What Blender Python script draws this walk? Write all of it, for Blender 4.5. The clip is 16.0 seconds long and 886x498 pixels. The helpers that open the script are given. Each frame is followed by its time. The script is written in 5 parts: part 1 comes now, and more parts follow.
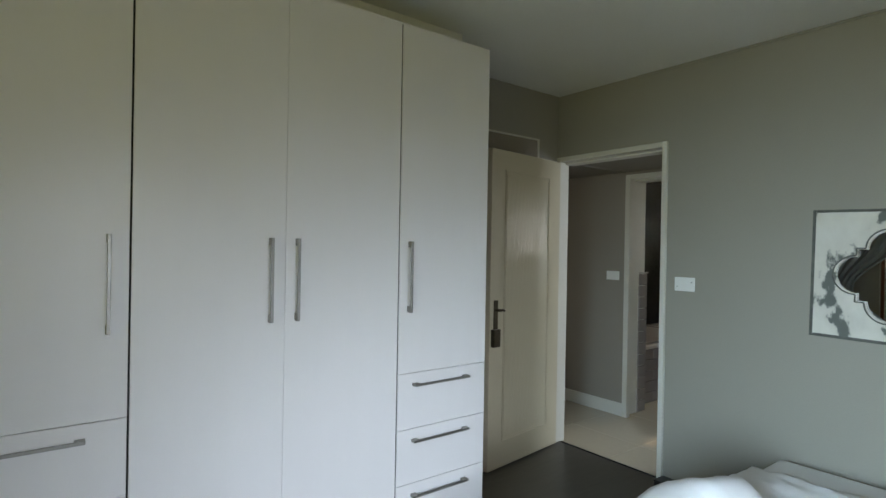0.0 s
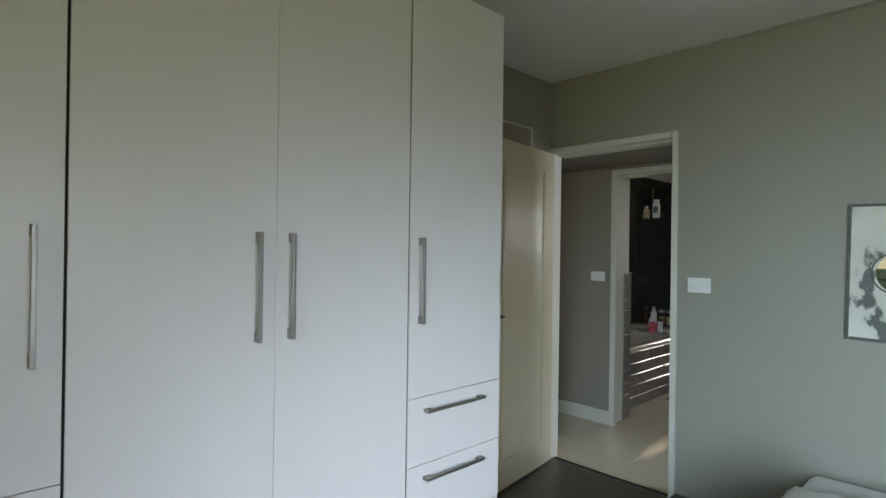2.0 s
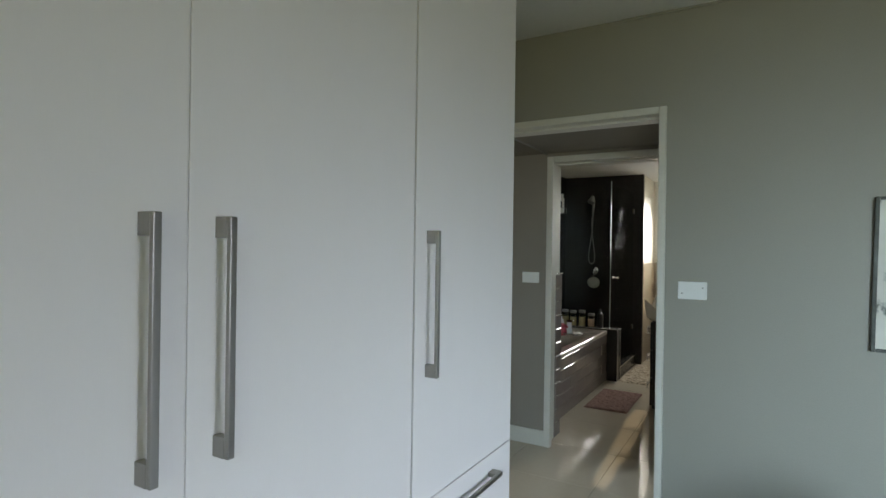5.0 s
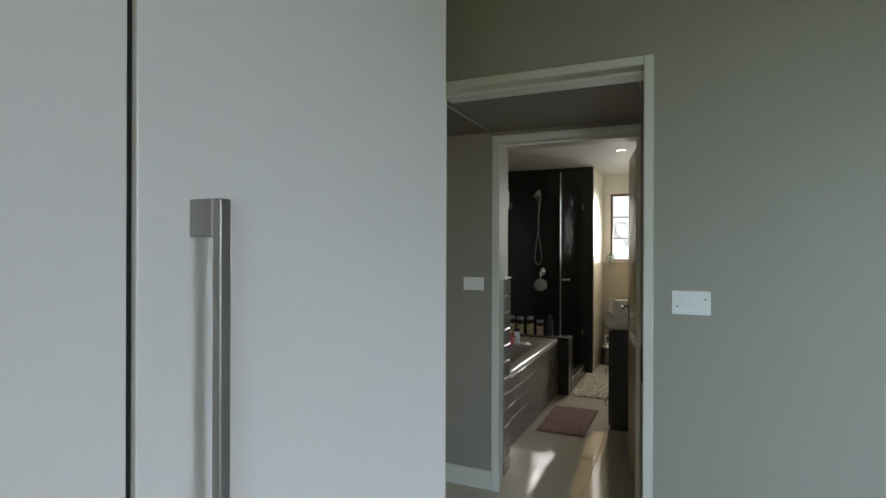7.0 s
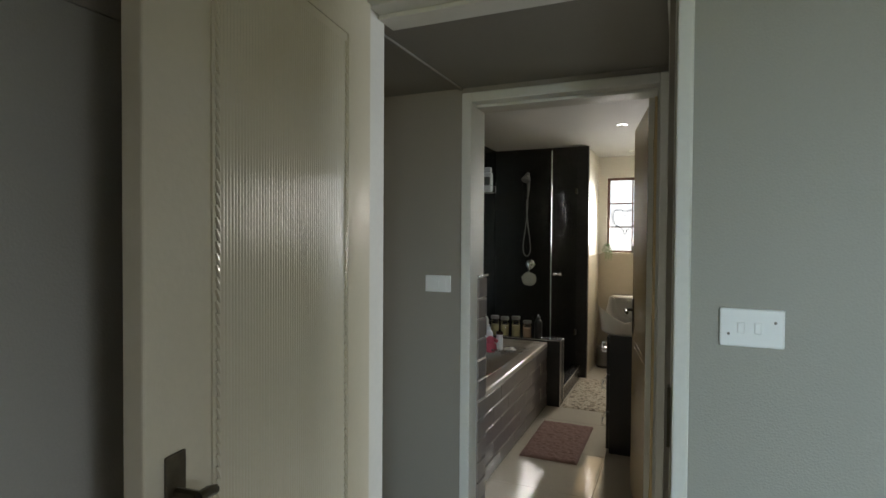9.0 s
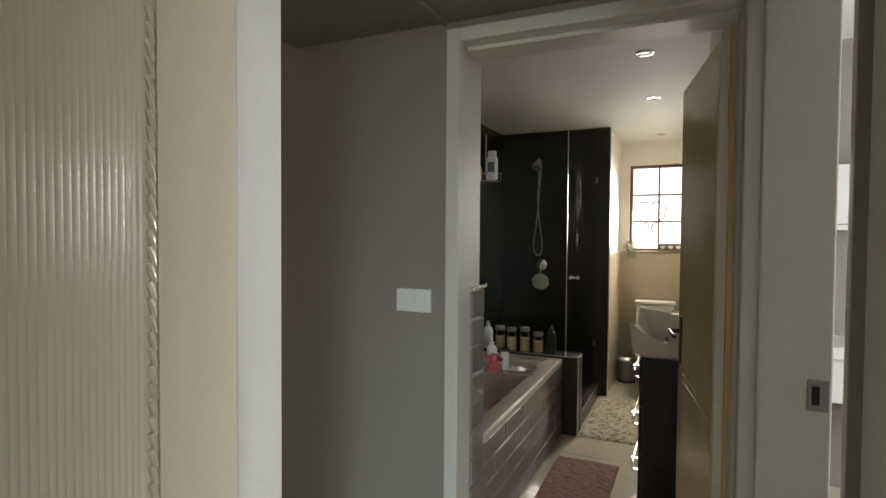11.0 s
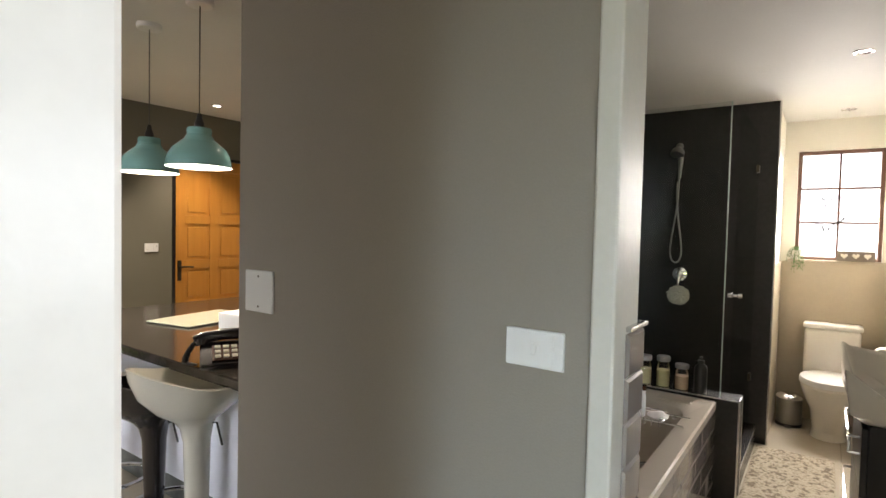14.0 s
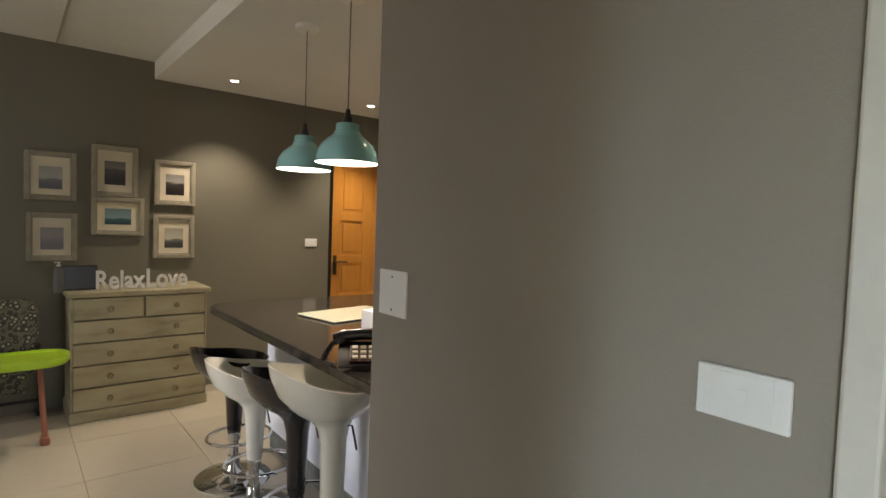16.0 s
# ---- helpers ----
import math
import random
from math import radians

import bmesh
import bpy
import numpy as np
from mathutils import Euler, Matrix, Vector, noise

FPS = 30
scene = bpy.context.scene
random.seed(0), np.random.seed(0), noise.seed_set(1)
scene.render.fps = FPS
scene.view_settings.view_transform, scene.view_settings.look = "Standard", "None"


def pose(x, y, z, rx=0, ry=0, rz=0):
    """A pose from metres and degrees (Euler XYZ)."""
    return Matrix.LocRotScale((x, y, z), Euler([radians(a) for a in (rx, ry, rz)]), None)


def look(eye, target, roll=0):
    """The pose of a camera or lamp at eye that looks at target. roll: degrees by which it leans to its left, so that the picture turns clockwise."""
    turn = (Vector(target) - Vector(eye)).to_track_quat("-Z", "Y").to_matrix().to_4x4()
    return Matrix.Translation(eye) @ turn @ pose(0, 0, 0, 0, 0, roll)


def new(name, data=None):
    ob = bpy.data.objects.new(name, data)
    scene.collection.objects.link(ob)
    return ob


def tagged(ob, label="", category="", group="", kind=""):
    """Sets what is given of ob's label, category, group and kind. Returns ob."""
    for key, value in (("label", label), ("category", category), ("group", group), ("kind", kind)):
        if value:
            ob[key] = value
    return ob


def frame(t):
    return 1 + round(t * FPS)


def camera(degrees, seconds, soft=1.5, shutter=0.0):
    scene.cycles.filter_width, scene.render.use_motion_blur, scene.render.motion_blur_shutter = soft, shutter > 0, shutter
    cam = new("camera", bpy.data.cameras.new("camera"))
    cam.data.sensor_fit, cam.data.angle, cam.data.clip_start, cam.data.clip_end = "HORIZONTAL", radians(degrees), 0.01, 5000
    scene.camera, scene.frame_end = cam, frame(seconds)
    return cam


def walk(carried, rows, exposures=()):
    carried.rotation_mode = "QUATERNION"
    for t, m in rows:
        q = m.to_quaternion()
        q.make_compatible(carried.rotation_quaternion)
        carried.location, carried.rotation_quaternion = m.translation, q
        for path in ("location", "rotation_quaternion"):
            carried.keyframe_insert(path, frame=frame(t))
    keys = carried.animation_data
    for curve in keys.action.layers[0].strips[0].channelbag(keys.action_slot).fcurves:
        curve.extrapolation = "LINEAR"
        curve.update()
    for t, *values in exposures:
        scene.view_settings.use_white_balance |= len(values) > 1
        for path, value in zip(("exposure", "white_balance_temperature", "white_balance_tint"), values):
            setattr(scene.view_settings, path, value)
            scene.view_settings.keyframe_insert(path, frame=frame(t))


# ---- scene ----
cam = camera(78.9, 16.0)
PATH = [
    (0, (0.391, 0.023, 1.408), (1.611, 1.608, 1.403), 1.0),
    (0.5, (0.414, 0.129, 1.4), (1.672, 1.684, 1.401), 1.0),
    (1, (0.415, 0.287, 1.403), (1.72, 1.803, 1.401), 0.9),
    (1.5, (0.392, 0.41, 1.401), (1.746, 1.882, 1.401), 1.0),
    (2, (0.415, 0.534, 1.388), (1.807, 1.97, 1.393), 0.8),
    (2.5, (0.464, 0.706, 1.399), (1.902, 2.096, 1.403), 0.7),
    (3, (0.503, 0.85, 1.399), (1.997, 2.18, 1.403), 0.7),
    (5.5, (0.894, 1.51, 1.394), (2.657, 2.454, 1.392), 0.6),
    (6, (1.081, 1.597, 1.391), (2.873, 2.485, 1.392), 0.3),
    (6.5, (1.258, 1.655, 1.393), (3.069, 2.504, 1.391), 0.3),
    (7, (1.443, 1.682, 1.397), (3.266, 2.504, 1.397), 0.2),
    (7.5, (1.641, 1.696, 1.409), (3.469, 2.506, 1.405), 0.2),
    (8, (1.803, 1.735, 1.402), (3.638, 2.531, 1.381), 0.1),
    (10.5, (2.69, 1.939, 1.412), (4.513, 2.76, 1.35), 0.5),
    (11, (2.848, 2.001, 1.414), (4.665, 2.834, 1.355), 0.4),
    (11.5, (2.984, 2.068, 1.412), (4.793, 2.919, 1.352), 0.5),
    (12, (3.116, 2.131, 1.405), (4.909, 3.014, 1.344), 0.6),
    (12.5, (3.215, 2.197, 1.401), (4.985, 3.125, 1.338), 0.7),
    (13, (3.294, 2.262, 1.417), (5.033, 3.246, 1.348), 0.9),
    (13.5, (3.365, 2.315, 1.427), (5.057, 3.38, 1.354), 1.1),
    (14, (3.43, 2.355, 1.428), (5.059, 3.513, 1.353), 1.3),
    (14.5, (3.503, 2.397, 1.432), (5.048, 3.665, 1.349), 1.4),
    (15, (3.562, 2.419, 1.424), (5.006, 3.8, 1.341), 1.8),
    (15.5, (3.587, 2.457, 1.421), (4.936, 3.932, 1.341), 2.2),
    (16, (3.598, 2.506, 1.422), (4.856, 4.058, 1.33), 2.1),
]
EXPOSURES = [(0.0, -0.05, 6500, 10), (6.0, -0.05, 6450, 10), (8.0, -0.12, 6400, 10), (9.5, 0.2, 6700, 12), (11.0, 0.46, 6950, 14), (12.5, 0.84, 6950, 15), (13.5, 1.14, 6650, 16), (14.5, 1.46, 6750, 17), (16.0, 1.14, 6850, 17)]
walk(cam, [(t, look(eye, target, roll)) for t, eye, target, roll in PATH], EXPOSURES)

# ---- world, sun, large lights ----
world = bpy.data.worlds.new("world")
scene.world = world
world.use_nodes = True
wn = world.node_tree
sky = wn.nodes.new("ShaderNodeTexSky")
sky.sky_type, sky.sun_disc = "NISHITA", False
sky.sun_elevation, sky.sun_rotation = radians(24), radians(86.5)
sky.dust_density = 0.3
wn.nodes["Background"].inputs["Strength"].default_value = 0.08
wn.links.new(sky.outputs[0], wn.nodes["Background"].inputs["Color"])


def lamp(name, kind, energy, m, color=(1, 1, 1), **more):
    data = bpy.data.lights.new(name, kind)
    data.energy, data.color = energy, color
    ob = new(name, data)
    ob.matrix_world = m
    for key, value in more.items():
        if key == "size":
            data.size = value
        if key == "size_y":
            data.shape, data.size_y = "RECTANGLE", value
        if key == "angle":
            data.angle = value
        if key == "spread":
            data.spread = value
        if key == "soft":
            data.shadow_soft_size = value
        if key == "cone":
            data.spot_size, data.spot_blend = value, 0.6
    return ob


lamp("sun", "SUN", 2.4, look((9.0, 0.55, 4.0), (0, 0, 0)), (1.0, 0.80, 0.54), angle=radians(0.6))
# light of the sky (downwards) and of the garden (upwards) in the openings; south, lounge and room openings are assumed,
# out of view
SKYLIGHT, GARDEN = (0.76, 0.86, 1.0), (1.0, 0.98, 0.42)
lamp("sky_light_bedroom_west", "AREA", 22, look((-1.66, -0.40, 1.40), (3.46, 0.90, 0.0)), (0.60, 0.81, 1.0), size=1.1, size_y=1.4, spread=radians(52))
lamp("garden_light_bedroom_west", "AREA", 10.5, look((-1.65, -0.45, 1.30), (1.2, 0.3, 2.55)), GARDEN, size=2.4, size_y=1.3, spread=radians(100))
lamp("sky_light_bedroom_south", "AREA", 11.5, look((1.0, -2.26, 1.42), (1.6, 2.0, 0.15)), SKYLIGHT, size=1.5, size_y=1.1, spread=radians(44))
lamp("garden_light_bedroom_south", "AREA", 4.6, look((1.0, -2.25, 1.35), (1.0, 0.4, 3.0)), (1.0, 0.90, 0.72), size=1.5, size_y=1.0)
lamp("sky_light_bathroom", "AREA", 17, look((8.57, 2.286, 1.68), (5.9, 2.25, 0.2)), (1.0, 0.97, 0.91), size=0.50, size_y=0.80, spread=radians(125))
# narrow beam from an assumed window, put in for daylight on the island
lamp("assumed_daylight_lounge", "AREA", 5.5, look((-1.66, 5.2, 1.3), (4.86, 5.3, 0.35)), (0.86, 0.93, 1.0), size=1.6, size_y=1.6, spread=radians(38))
# added fill lamp, aimed up to brighten the kitchen ceiling
lamp("fill_light_kitchen_ceiling", "AREA", 8.5, look((-1.65, 5.0, 1.2), (2.6, 5.6, 3.3)), (1.0, 0.92, 0.78), size=2.0, size_y=1.5, spread=radians(80))
lamp("sky_light_room", "AREA", 56, look((5.0, -1.06, 1.5), (5.2, 3, 1.3)), (0.82, 0.91, 1.0), size=1.3, size_y=1.0)


# ---- materials ----
def surf(name, color, rough=0.5, metal=0.0, var=0.08, fine=60.0, coarse=2.5, bump=0.05, bump_scale=None, coat=0.0, stretch=(1, 1, 1), spec=0.5, rand=0.0):
    """Paint, wood, metal or stone with variation at two scales and fine relief."""
    m = bpy.data.materials.new(name)
    m.use_nodes = True
    t, L = m.node_tree, m.node_tree.links
    b = t.nodes["Principled BSDF"]
    b.inputs["Roughness"].default_value, b.inputs["Metallic"].default_value = rough, metal
    b.inputs["Coat Weight"].default_value, b.inputs["Specular IOR Level"].default_value = coat, spec
    b.inputs["Coat Roughness"].default_value = 0.12
    co, mp = t.nodes.new("ShaderNodeTexCoord"), t.nodes.new("ShaderNodeMapping")
    mp.inputs["Scale"].default_value = stretch
    L.new(co.outputs["Object"], mp.inputs["Vector"])
    n1, n2 = t.nodes.new("ShaderNodeTexNoise"), t.nodes.new("ShaderNodeTexNoise")
    n1.inputs["Scale"].default_value, n2.inputs["Scale"].default_value = coarse, fine
    n1.inputs["Detail"].default_value = n2.inputs["Detail"].default_value = 4
    L.new(mp.outputs[0], n1.inputs["Vector"]), L.new(mp.outputs[0], n2.inputs["Vector"])
    add = t.nodes.new("ShaderNodeMath")
    add.operation = "MULTIPLY_ADD"
    add.inputs[1].default_value = 0.6
    L.new(n1.outputs[0], add.inputs[0])
    sc = t.nodes.new("ShaderNodeMath")
    sc.operation, sc.inputs[1].default_value = "MULTIPLY", 0.4
    L.new(n2.outputs[0], sc.inputs[0]), L.new(sc.outputs[0], add.inputs[2])
    fac = add.outputs[0]
    if rand:
        info = t.nodes.new("ShaderNodeObjectInfo")
        mx = t.nodes.new("ShaderNodeMath")
        mx.operation, mx.inputs[1].default_value = "MULTIPLY_ADD", rand
        L.new(info.outputs["Random"], mx.inputs[0]), L.new(fac, mx.inputs[2])
        fac = mx.outputs[0]
    ramp = t.nodes.new("ShaderNodeValToRGB")
    ramp.color_ramp.elements[0].position, ramp.color_ramp.elements[1].position = 0.28, 0.72 + rand
    ramp.color_ramp.elements[0].color = (*[c * (1 - var) for c in color], 1)
    ramp.color_ramp.elements[1].color = (*[min(1, c * (1 + var)) for c in color], 1)
    L.new(fac, ramp.inputs[0]), L.new(ramp.outputs[0], b.inputs["Base Color"])
    if bump:
        bp = t.nodes.new("ShaderNodeBump")
        bp.inputs["Strength"].default_value, bp.inputs["Distance"].default_value = bump, 0.01
        src = n2
        if bump_scale:
            src = t.nodes.new("ShaderNodeTexNoise")
            src.inputs["Scale"].default_value = bump_scale
            L.new(mp.outputs[0], src.inputs["Vector"])
        L.new(src.outputs[0], bp.inputs["Height"]), L.new(bp.outputs[0], b.inputs["Normal"])
    return m


def ramped(name, stops, rough=0.7, scale=8.0, kind="noise", stretch=(1, 1, 1), bump=0.3, metal=0.0, detail=5, coat=0.0):
    """A material whose colour follows a noise, wave or cell pattern over colour stops."""
    m = bpy.data.materials.new(name)
    m.use_nodes = True
    t, L = m.node_tree, m.node_tree.links
    b = t.nodes["Principled BSDF"]
    b.inputs["Roughness"].default_value, b.inputs["Metallic"].default_value, b.inputs["Coat Weight"].default_value = rough, metal, coat
    co, mp = t.nodes.new("ShaderNodeTexCoord"), t.nodes.new("ShaderNodeMapping")
    mp.inputs["Scale"].default_value = stretch
    L.new(co.outputs["Object"], mp.inputs["Vector"])
    if kind == "wave":
        n = t.nodes.new("ShaderNodeTexWave")
        n.inputs["Distortion"].default_value, n.inputs["Detail"].default_value = 6.0, 3
        n.inputs["Detail Scale"].default_value = 1.2
        out = n.outputs["Fac"]
    elif kind == "cells":
        n = t.nodes.new("ShaderNodeTexVoronoi")
        out = n.outputs["Distance"]
    else:
        n = t.nodes.new("ShaderNodeTexNoise")
        n.inputs["Detail"].default_value = detail
        out = n.outputs[0]
    n.inputs["Scale"].default_value = scale
    L.new(mp.outputs[0], n.inputs["Vector"])
    ramp = t.nodes.new("ShaderNodeValToRGB")
    els = ramp.color_ramp.elements
    while len(els) < len(stops):
        els.new(0.5)
    for e, (p, c) in zip(els, stops):
        e.position, e.color = p, (*c, 1)
    L.new(out, ramp.inputs[0]), L.new(ramp.outputs[0], b.inputs["Base Color"])
    if bump:
        bp = t.nodes.new("ShaderNodeBump")
        bp.inputs["Strength"].default_value, bp.inputs["Distance"].default_value = bump, 0.004
        L.new(out, bp.inputs["Height"]), L.new(bp.outputs[0], b.inputs["Normal"])
    return m


def glow(name, color, power):
    m = bpy.data.materials.new(name)
    m.use_nodes = True
    b = m.node_tree.nodes["Principled BSDF"]
    b.inputs["Base Color"].default_value = (*color, 1)
    b.inputs["Emission Color"].default_value, b.inputs["Emission Strength"].default_value = (*color, 1), power
    return m


def glassy(name, color=(1, 1, 1), rough=0.0, ior=1.45):
    """Thin clear glass: mostly see-through, with a Fresnel gloss."""
    m = bpy.data.materials.new(name)
    m.use_nodes = True
    t, L = m.node_tree, m.node_tree.links
    t.nodes.remove(t.nodes["Principled BSDF"])
    tr, gl, mix, fr = (t.nodes.new(k) for k in ("ShaderNodeBsdfTransparent", "ShaderNodeBsdfGlossy", "ShaderNodeMixShader", "ShaderNodeFresnel"))
    tr.inputs[0].default_value, gl.inputs["Roughness"].default_value, fr.inputs[0].default_value = (*color, 1), rough, ior or 1.45
    mix.inputs[0].default_value = 0.0015
    if ior:
        L.new(fr.outputs[0], mix.inputs[0])
    L.new(tr.outputs[0], mix.inputs[1]), L.new(gl.outputs[0], mix.inputs[2])
    L.new(mix.outputs[0], t.nodes["Material Output"].inputs[0])
    return m


M_WALL = surf("wall_paint_taupe", (0.292, 0.261, 0.222), 0.55, var=0.05, fine=180, coarse=1.2, bump=0.12, bump_scale=220)
M_SAGE = surf("wall_paint_sage", (0.318, 0.302, 0.258), 0.55, var=0.05, fine=180, coarse=1.2, bump=0.12, bump_scale=220)
M_KWALL = surf("wall_paint_olive", (0.165, 0.155, 0.115), 0.6, var=0.06, fine=150, coarse=1.0, bump=0.12, bump_scale=220)
M_BWALL = surf("wall_paint_cream", (0.80, 0.77, 0.68), 0.5, var=0.03, fine=150, bump=0.08, bump_scale=200)
M_CEIL = surf("ceiling_paint", (0.74, 0.735, 0.70), 0.7, var=0.04, fine=90, coarse=1.5, bump=0.15, bump_scale=160)
# one dark colour for the passage ceiling and its trim
M_DARKCEIL = surf("passage_ceiling_dark", (0.20, 0.185, 0.155), 0.7, var=0.06, fine=90, bump=0.12, bump_scale=160)
M_LAM = surf("dark_laminate", (0.085, 0.078, 0.065), 0.38, var=0.22, fine=30, coarse=3, bump=0.08, stretch=(1, 9, 1))
M_TILE = surf("porcelain_tile", (0.56, 0.505, 0.40), 0.07, var=0.05, fine=25, coarse=1.7, bump=0.01, rand=0.10)
M_GROUT = surf("grout", (0.30, 0.27, 0.22), 0.9, var=0.2, fine=80, bump=0.3)
M_WARD = surf("white_melamine", (0.755, 0.735, 0.735), 0.32, var=0.015, fine=240, coarse=3, bump=0.02, bump_scale=420, stretch=(3, 3, 0.25))
# near-black: stands in for shade in gaps, also colours the threshold
M_GAP = surf("gap_shade_and_threshold_black", (0.012, 0.012, 0.012), 0.8, var=0.2, bump=0)
M_STEEL = surf("brushed_steel", (0.33, 0.32, 0.30), 0.42, 1.0, var=0.08, fine=120, bump=0.05, stretch=(1, 1, 0.1))
M_CHROME = surf("chrome", (0.75, 0.75, 0.76), 0.07, 1.0, var=0.03, bump=0)
M_DOOR = surf("cream_gloss_paint", (0.56, 0.50, 0.37), 0.28, var=0.04, fine=70, coarse=3, bump=0.05, bump_scale=90, coat=0.3)
# tan paint, its colour lifted and warmed for bounce light on the door
M_TANDOOR = surf("tan_gloss_paint_warm_lit", (0.76, 0.59, 0.325), 0.2, var=0.05, fine=70, coarse=3, bump=0.05, bump_scale=90, coat=0.3)
M_FRAME = surf("white_gloss_paint", (0.63, 0.61, 0.55), 0.48, var=0.05, fine=60, coarse=4, bump=0.06, bump_scale=70, coat=0.08)
M_PLASTIC = surf("white_plastic", (0.80, 0.80, 0.78), 0.3, var=0.015, bump=0)
M_SCREW = surf("screw_metal", (0.20, 0.18, 0.15), 0.5, 0.8, bump=0)
M_BRONZE = surf("dark_old_brass", (0.10, 0.085, 0.06), 0.4, 0.9, var=0.3, bump=0.1)
M_BLACK = surf("black_plastic", (0.012, 0.012, 0.013), 0.35, var=0.1, bump=0)
M_DTILE = surf("black_shower_tile", (0.038, 0.036, 0.035), 0.27, var=0.25, fine=40, coarse=2, bump=0.03)
M_SUBWAY = surf("mauve_grey_gloss_tile", (0.235, 0.205, 0.19), 0.08, var=0.08, fine=20, coarse=4, bump=0.02, rand=0.12)
M_BEIGE = surf("beige_wall_tile", (0.50, 0.435, 0.325), 0.28, var=0.06, fine=30, coarse=2, bump=0.02)
M_TRIM = surf("silver_tile_trim", (0.62, 0.62, 0.62), 0.25, 1.0, bump=0)
M_CERAMIC = surf("white_ceramic", (0.80, 0.77, 0.70), 0.06, var=0.015, bump=0, coat=0.3)
M_ACRYL = surf("bath_acrylic", (0.62, 0.56, 0.48), 0.15, var=0.03, bump=0)
M_ESP = surf("espresso_wood", (0.013, 0.010, 0.009), 0.35, var=0.35, fine=30, bump=0.06, stretch=(9, 9, 1))
M_WINWOOD = surf("dark_window_wood", (0.17, 0.085, 0.055), 0.5, var=0.3, fine=40, bump=0.1, stretch=(6, 6, 1))
M_GLASS = glassy("clear_glass")
M_SHOWERGLASS = glassy("shower_glass", (0.94, 0.955, 0.95), 0.0, 0.0)
M_GLASSEDGE = surf("glass_edge", (0.55, 0.68, 0.64), 0.1, var=0.05, bump=0, coat=0.5)
M_MIRROR = surf("mirror_silver", (0.92, 0.93, 0.93), 0.01, 1.0, var=0.0, bump=0)
M_DISTRESS = ramped("chipped_white_paint", [(0.0, (0.10, 0.11, 0.10)), (0.405, (0.13, 0.14, 0.13)), (0.435, (0.62, 0.60, 0.54)), (0.6, (0.70, 0.68, 0.62)), (1.0, (0.60, 0.58, 0.52))], 0.7, 7.0, stretch=(1, 1, 0.7), bump=0.5, detail=7)
M_OLDGREY = surf("worn_grey_wood", (0.10, 0.105, 0.095), 0.7, var=0.5, fine=40, coarse=9, bump=0.3)
M_LINEN = surf("white_linen", (0.78, 0.78, 0.79), 0.85, var=0.03, fine=300, bump=0.15, bump_scale=500)
M_PINE = ramped("orange_pine", [(0.0, (0.50, 0.20, 0.032)), (0.5, (0.60, 0.26, 0.045)), (1.0, (0.68, 0.32, 0.065))], 0.35, 3.5, "noise", (6.0, 6.0, 0.5), 0.05, coat=0.3)
M_WASH = ramped("limed_wood", [(0.25, (0.17, 0.14, 0.08)), (0.45, (0.32, 0.285, 0.175)), (0.62, (0.365, 0.33, 0.21)), (0.9, (0.42, 0.385, 0.26))], 0.6, 3.2, "noise", (0.9, 3.0, 3.6), 0.12)
M_KNOB = surf("worn_wooden_knob", (0.20, 0.165, 0.095), 0.5, var=0.2, fine=40, bump=0.1)
M_GRANITE = surf("dark_granite", (0.040, 0.034, 0.029), 0.14, var=0.55, fine=170, coarse=14, bump=0.01, spec=0.25)
M_PANEL = surf("island_white_paint", (0.72, 0.74, 0.80), 0.5, var=0.03, bump=0.05)
M_TEAL = surf("teal_enamel", (0.24, 0.50, 0.49), 0.14, var=0.03, bump=0, coat=0.5)
M_SHADEIN = glow("shade_lining_glow", (1.0, 0.93, 0.80), 2.2)
M_VIEWGLOW = glow("overexposed_view_glow", (0.97, 0.99, 1.0), 1.1)
M_BULB = glow("bulb", (1.0, 0.90, 0.74), 14.0)
M_SPOTGLOW = glow("downlight_lens", (1.0, 0.95, 0.86), 16.0)
M_LEDOFF = surf("downlight_dim", (0.75, 0.72, 0.64), 0.2, bump=0)
M_PICFRAME = surf("weathered_grey_frame", (0.30, 0.275, 0.205), 0.65, var=0.2, fine=90, coarse=14, bump=0.2)
M_BOARD = surf("board_glass", (0.52, 0.53, 0.42), 0.15, var=0.03, bump=0)
M_MOUNT = surf("cream_mount_board", (0.66, 0.60, 0.46), 0.8, var=0.03, bump=0.03)
M_STOOLW = surf("white_gloss_plastic", (0.66, 0.65, 0.57), 0.16, var=0.02, bump=0, coat=0.3)
M_STOOLB = surf("black_gloss_plastic", (0.016, 0.013, 0.014), 0.14, var=0.1, bump=0, coat=0.3)
M_LIME = surf("lime_plastic", (0.36, 0.58, 0.03), 0.3, var=0.04, bump=0)
M_PATTERN = ramped("dotted_seat_fabric", [(0.0, (0.34, 0.33, 0.22)), (0.26, (0.30, 0.29, 0.20)), (0.32, (0.035, 0.032, 0.03)), (0.55, (0.05, 0.045, 0.04)), (0.62, (0.16, 0.155, 0.10)), (1.0, (0.05, 0.045, 0.04))], 0.8, 30.0, "cells", bump=0.15)
M_COPPER = surf("copper_red_paint", (0.32, 0.12, 0.075), 0.35, 0.2, var=0.1, bump=0)
M_RUG = ramped("rug_floral_pile", [(0.0, (0.14, 0.115, 0.08)), (0.42, (0.22, 0.18, 0.125)), (0.47, (0.40, 0.345, 0.25)), (0.58, (0.52, 0.455, 0.345)), (0.66, (0.33, 0.275, 0.19)), (1.0, (0.26, 0.21, 0.14))], 0.95, 34.0, bump=0.8, detail=4)
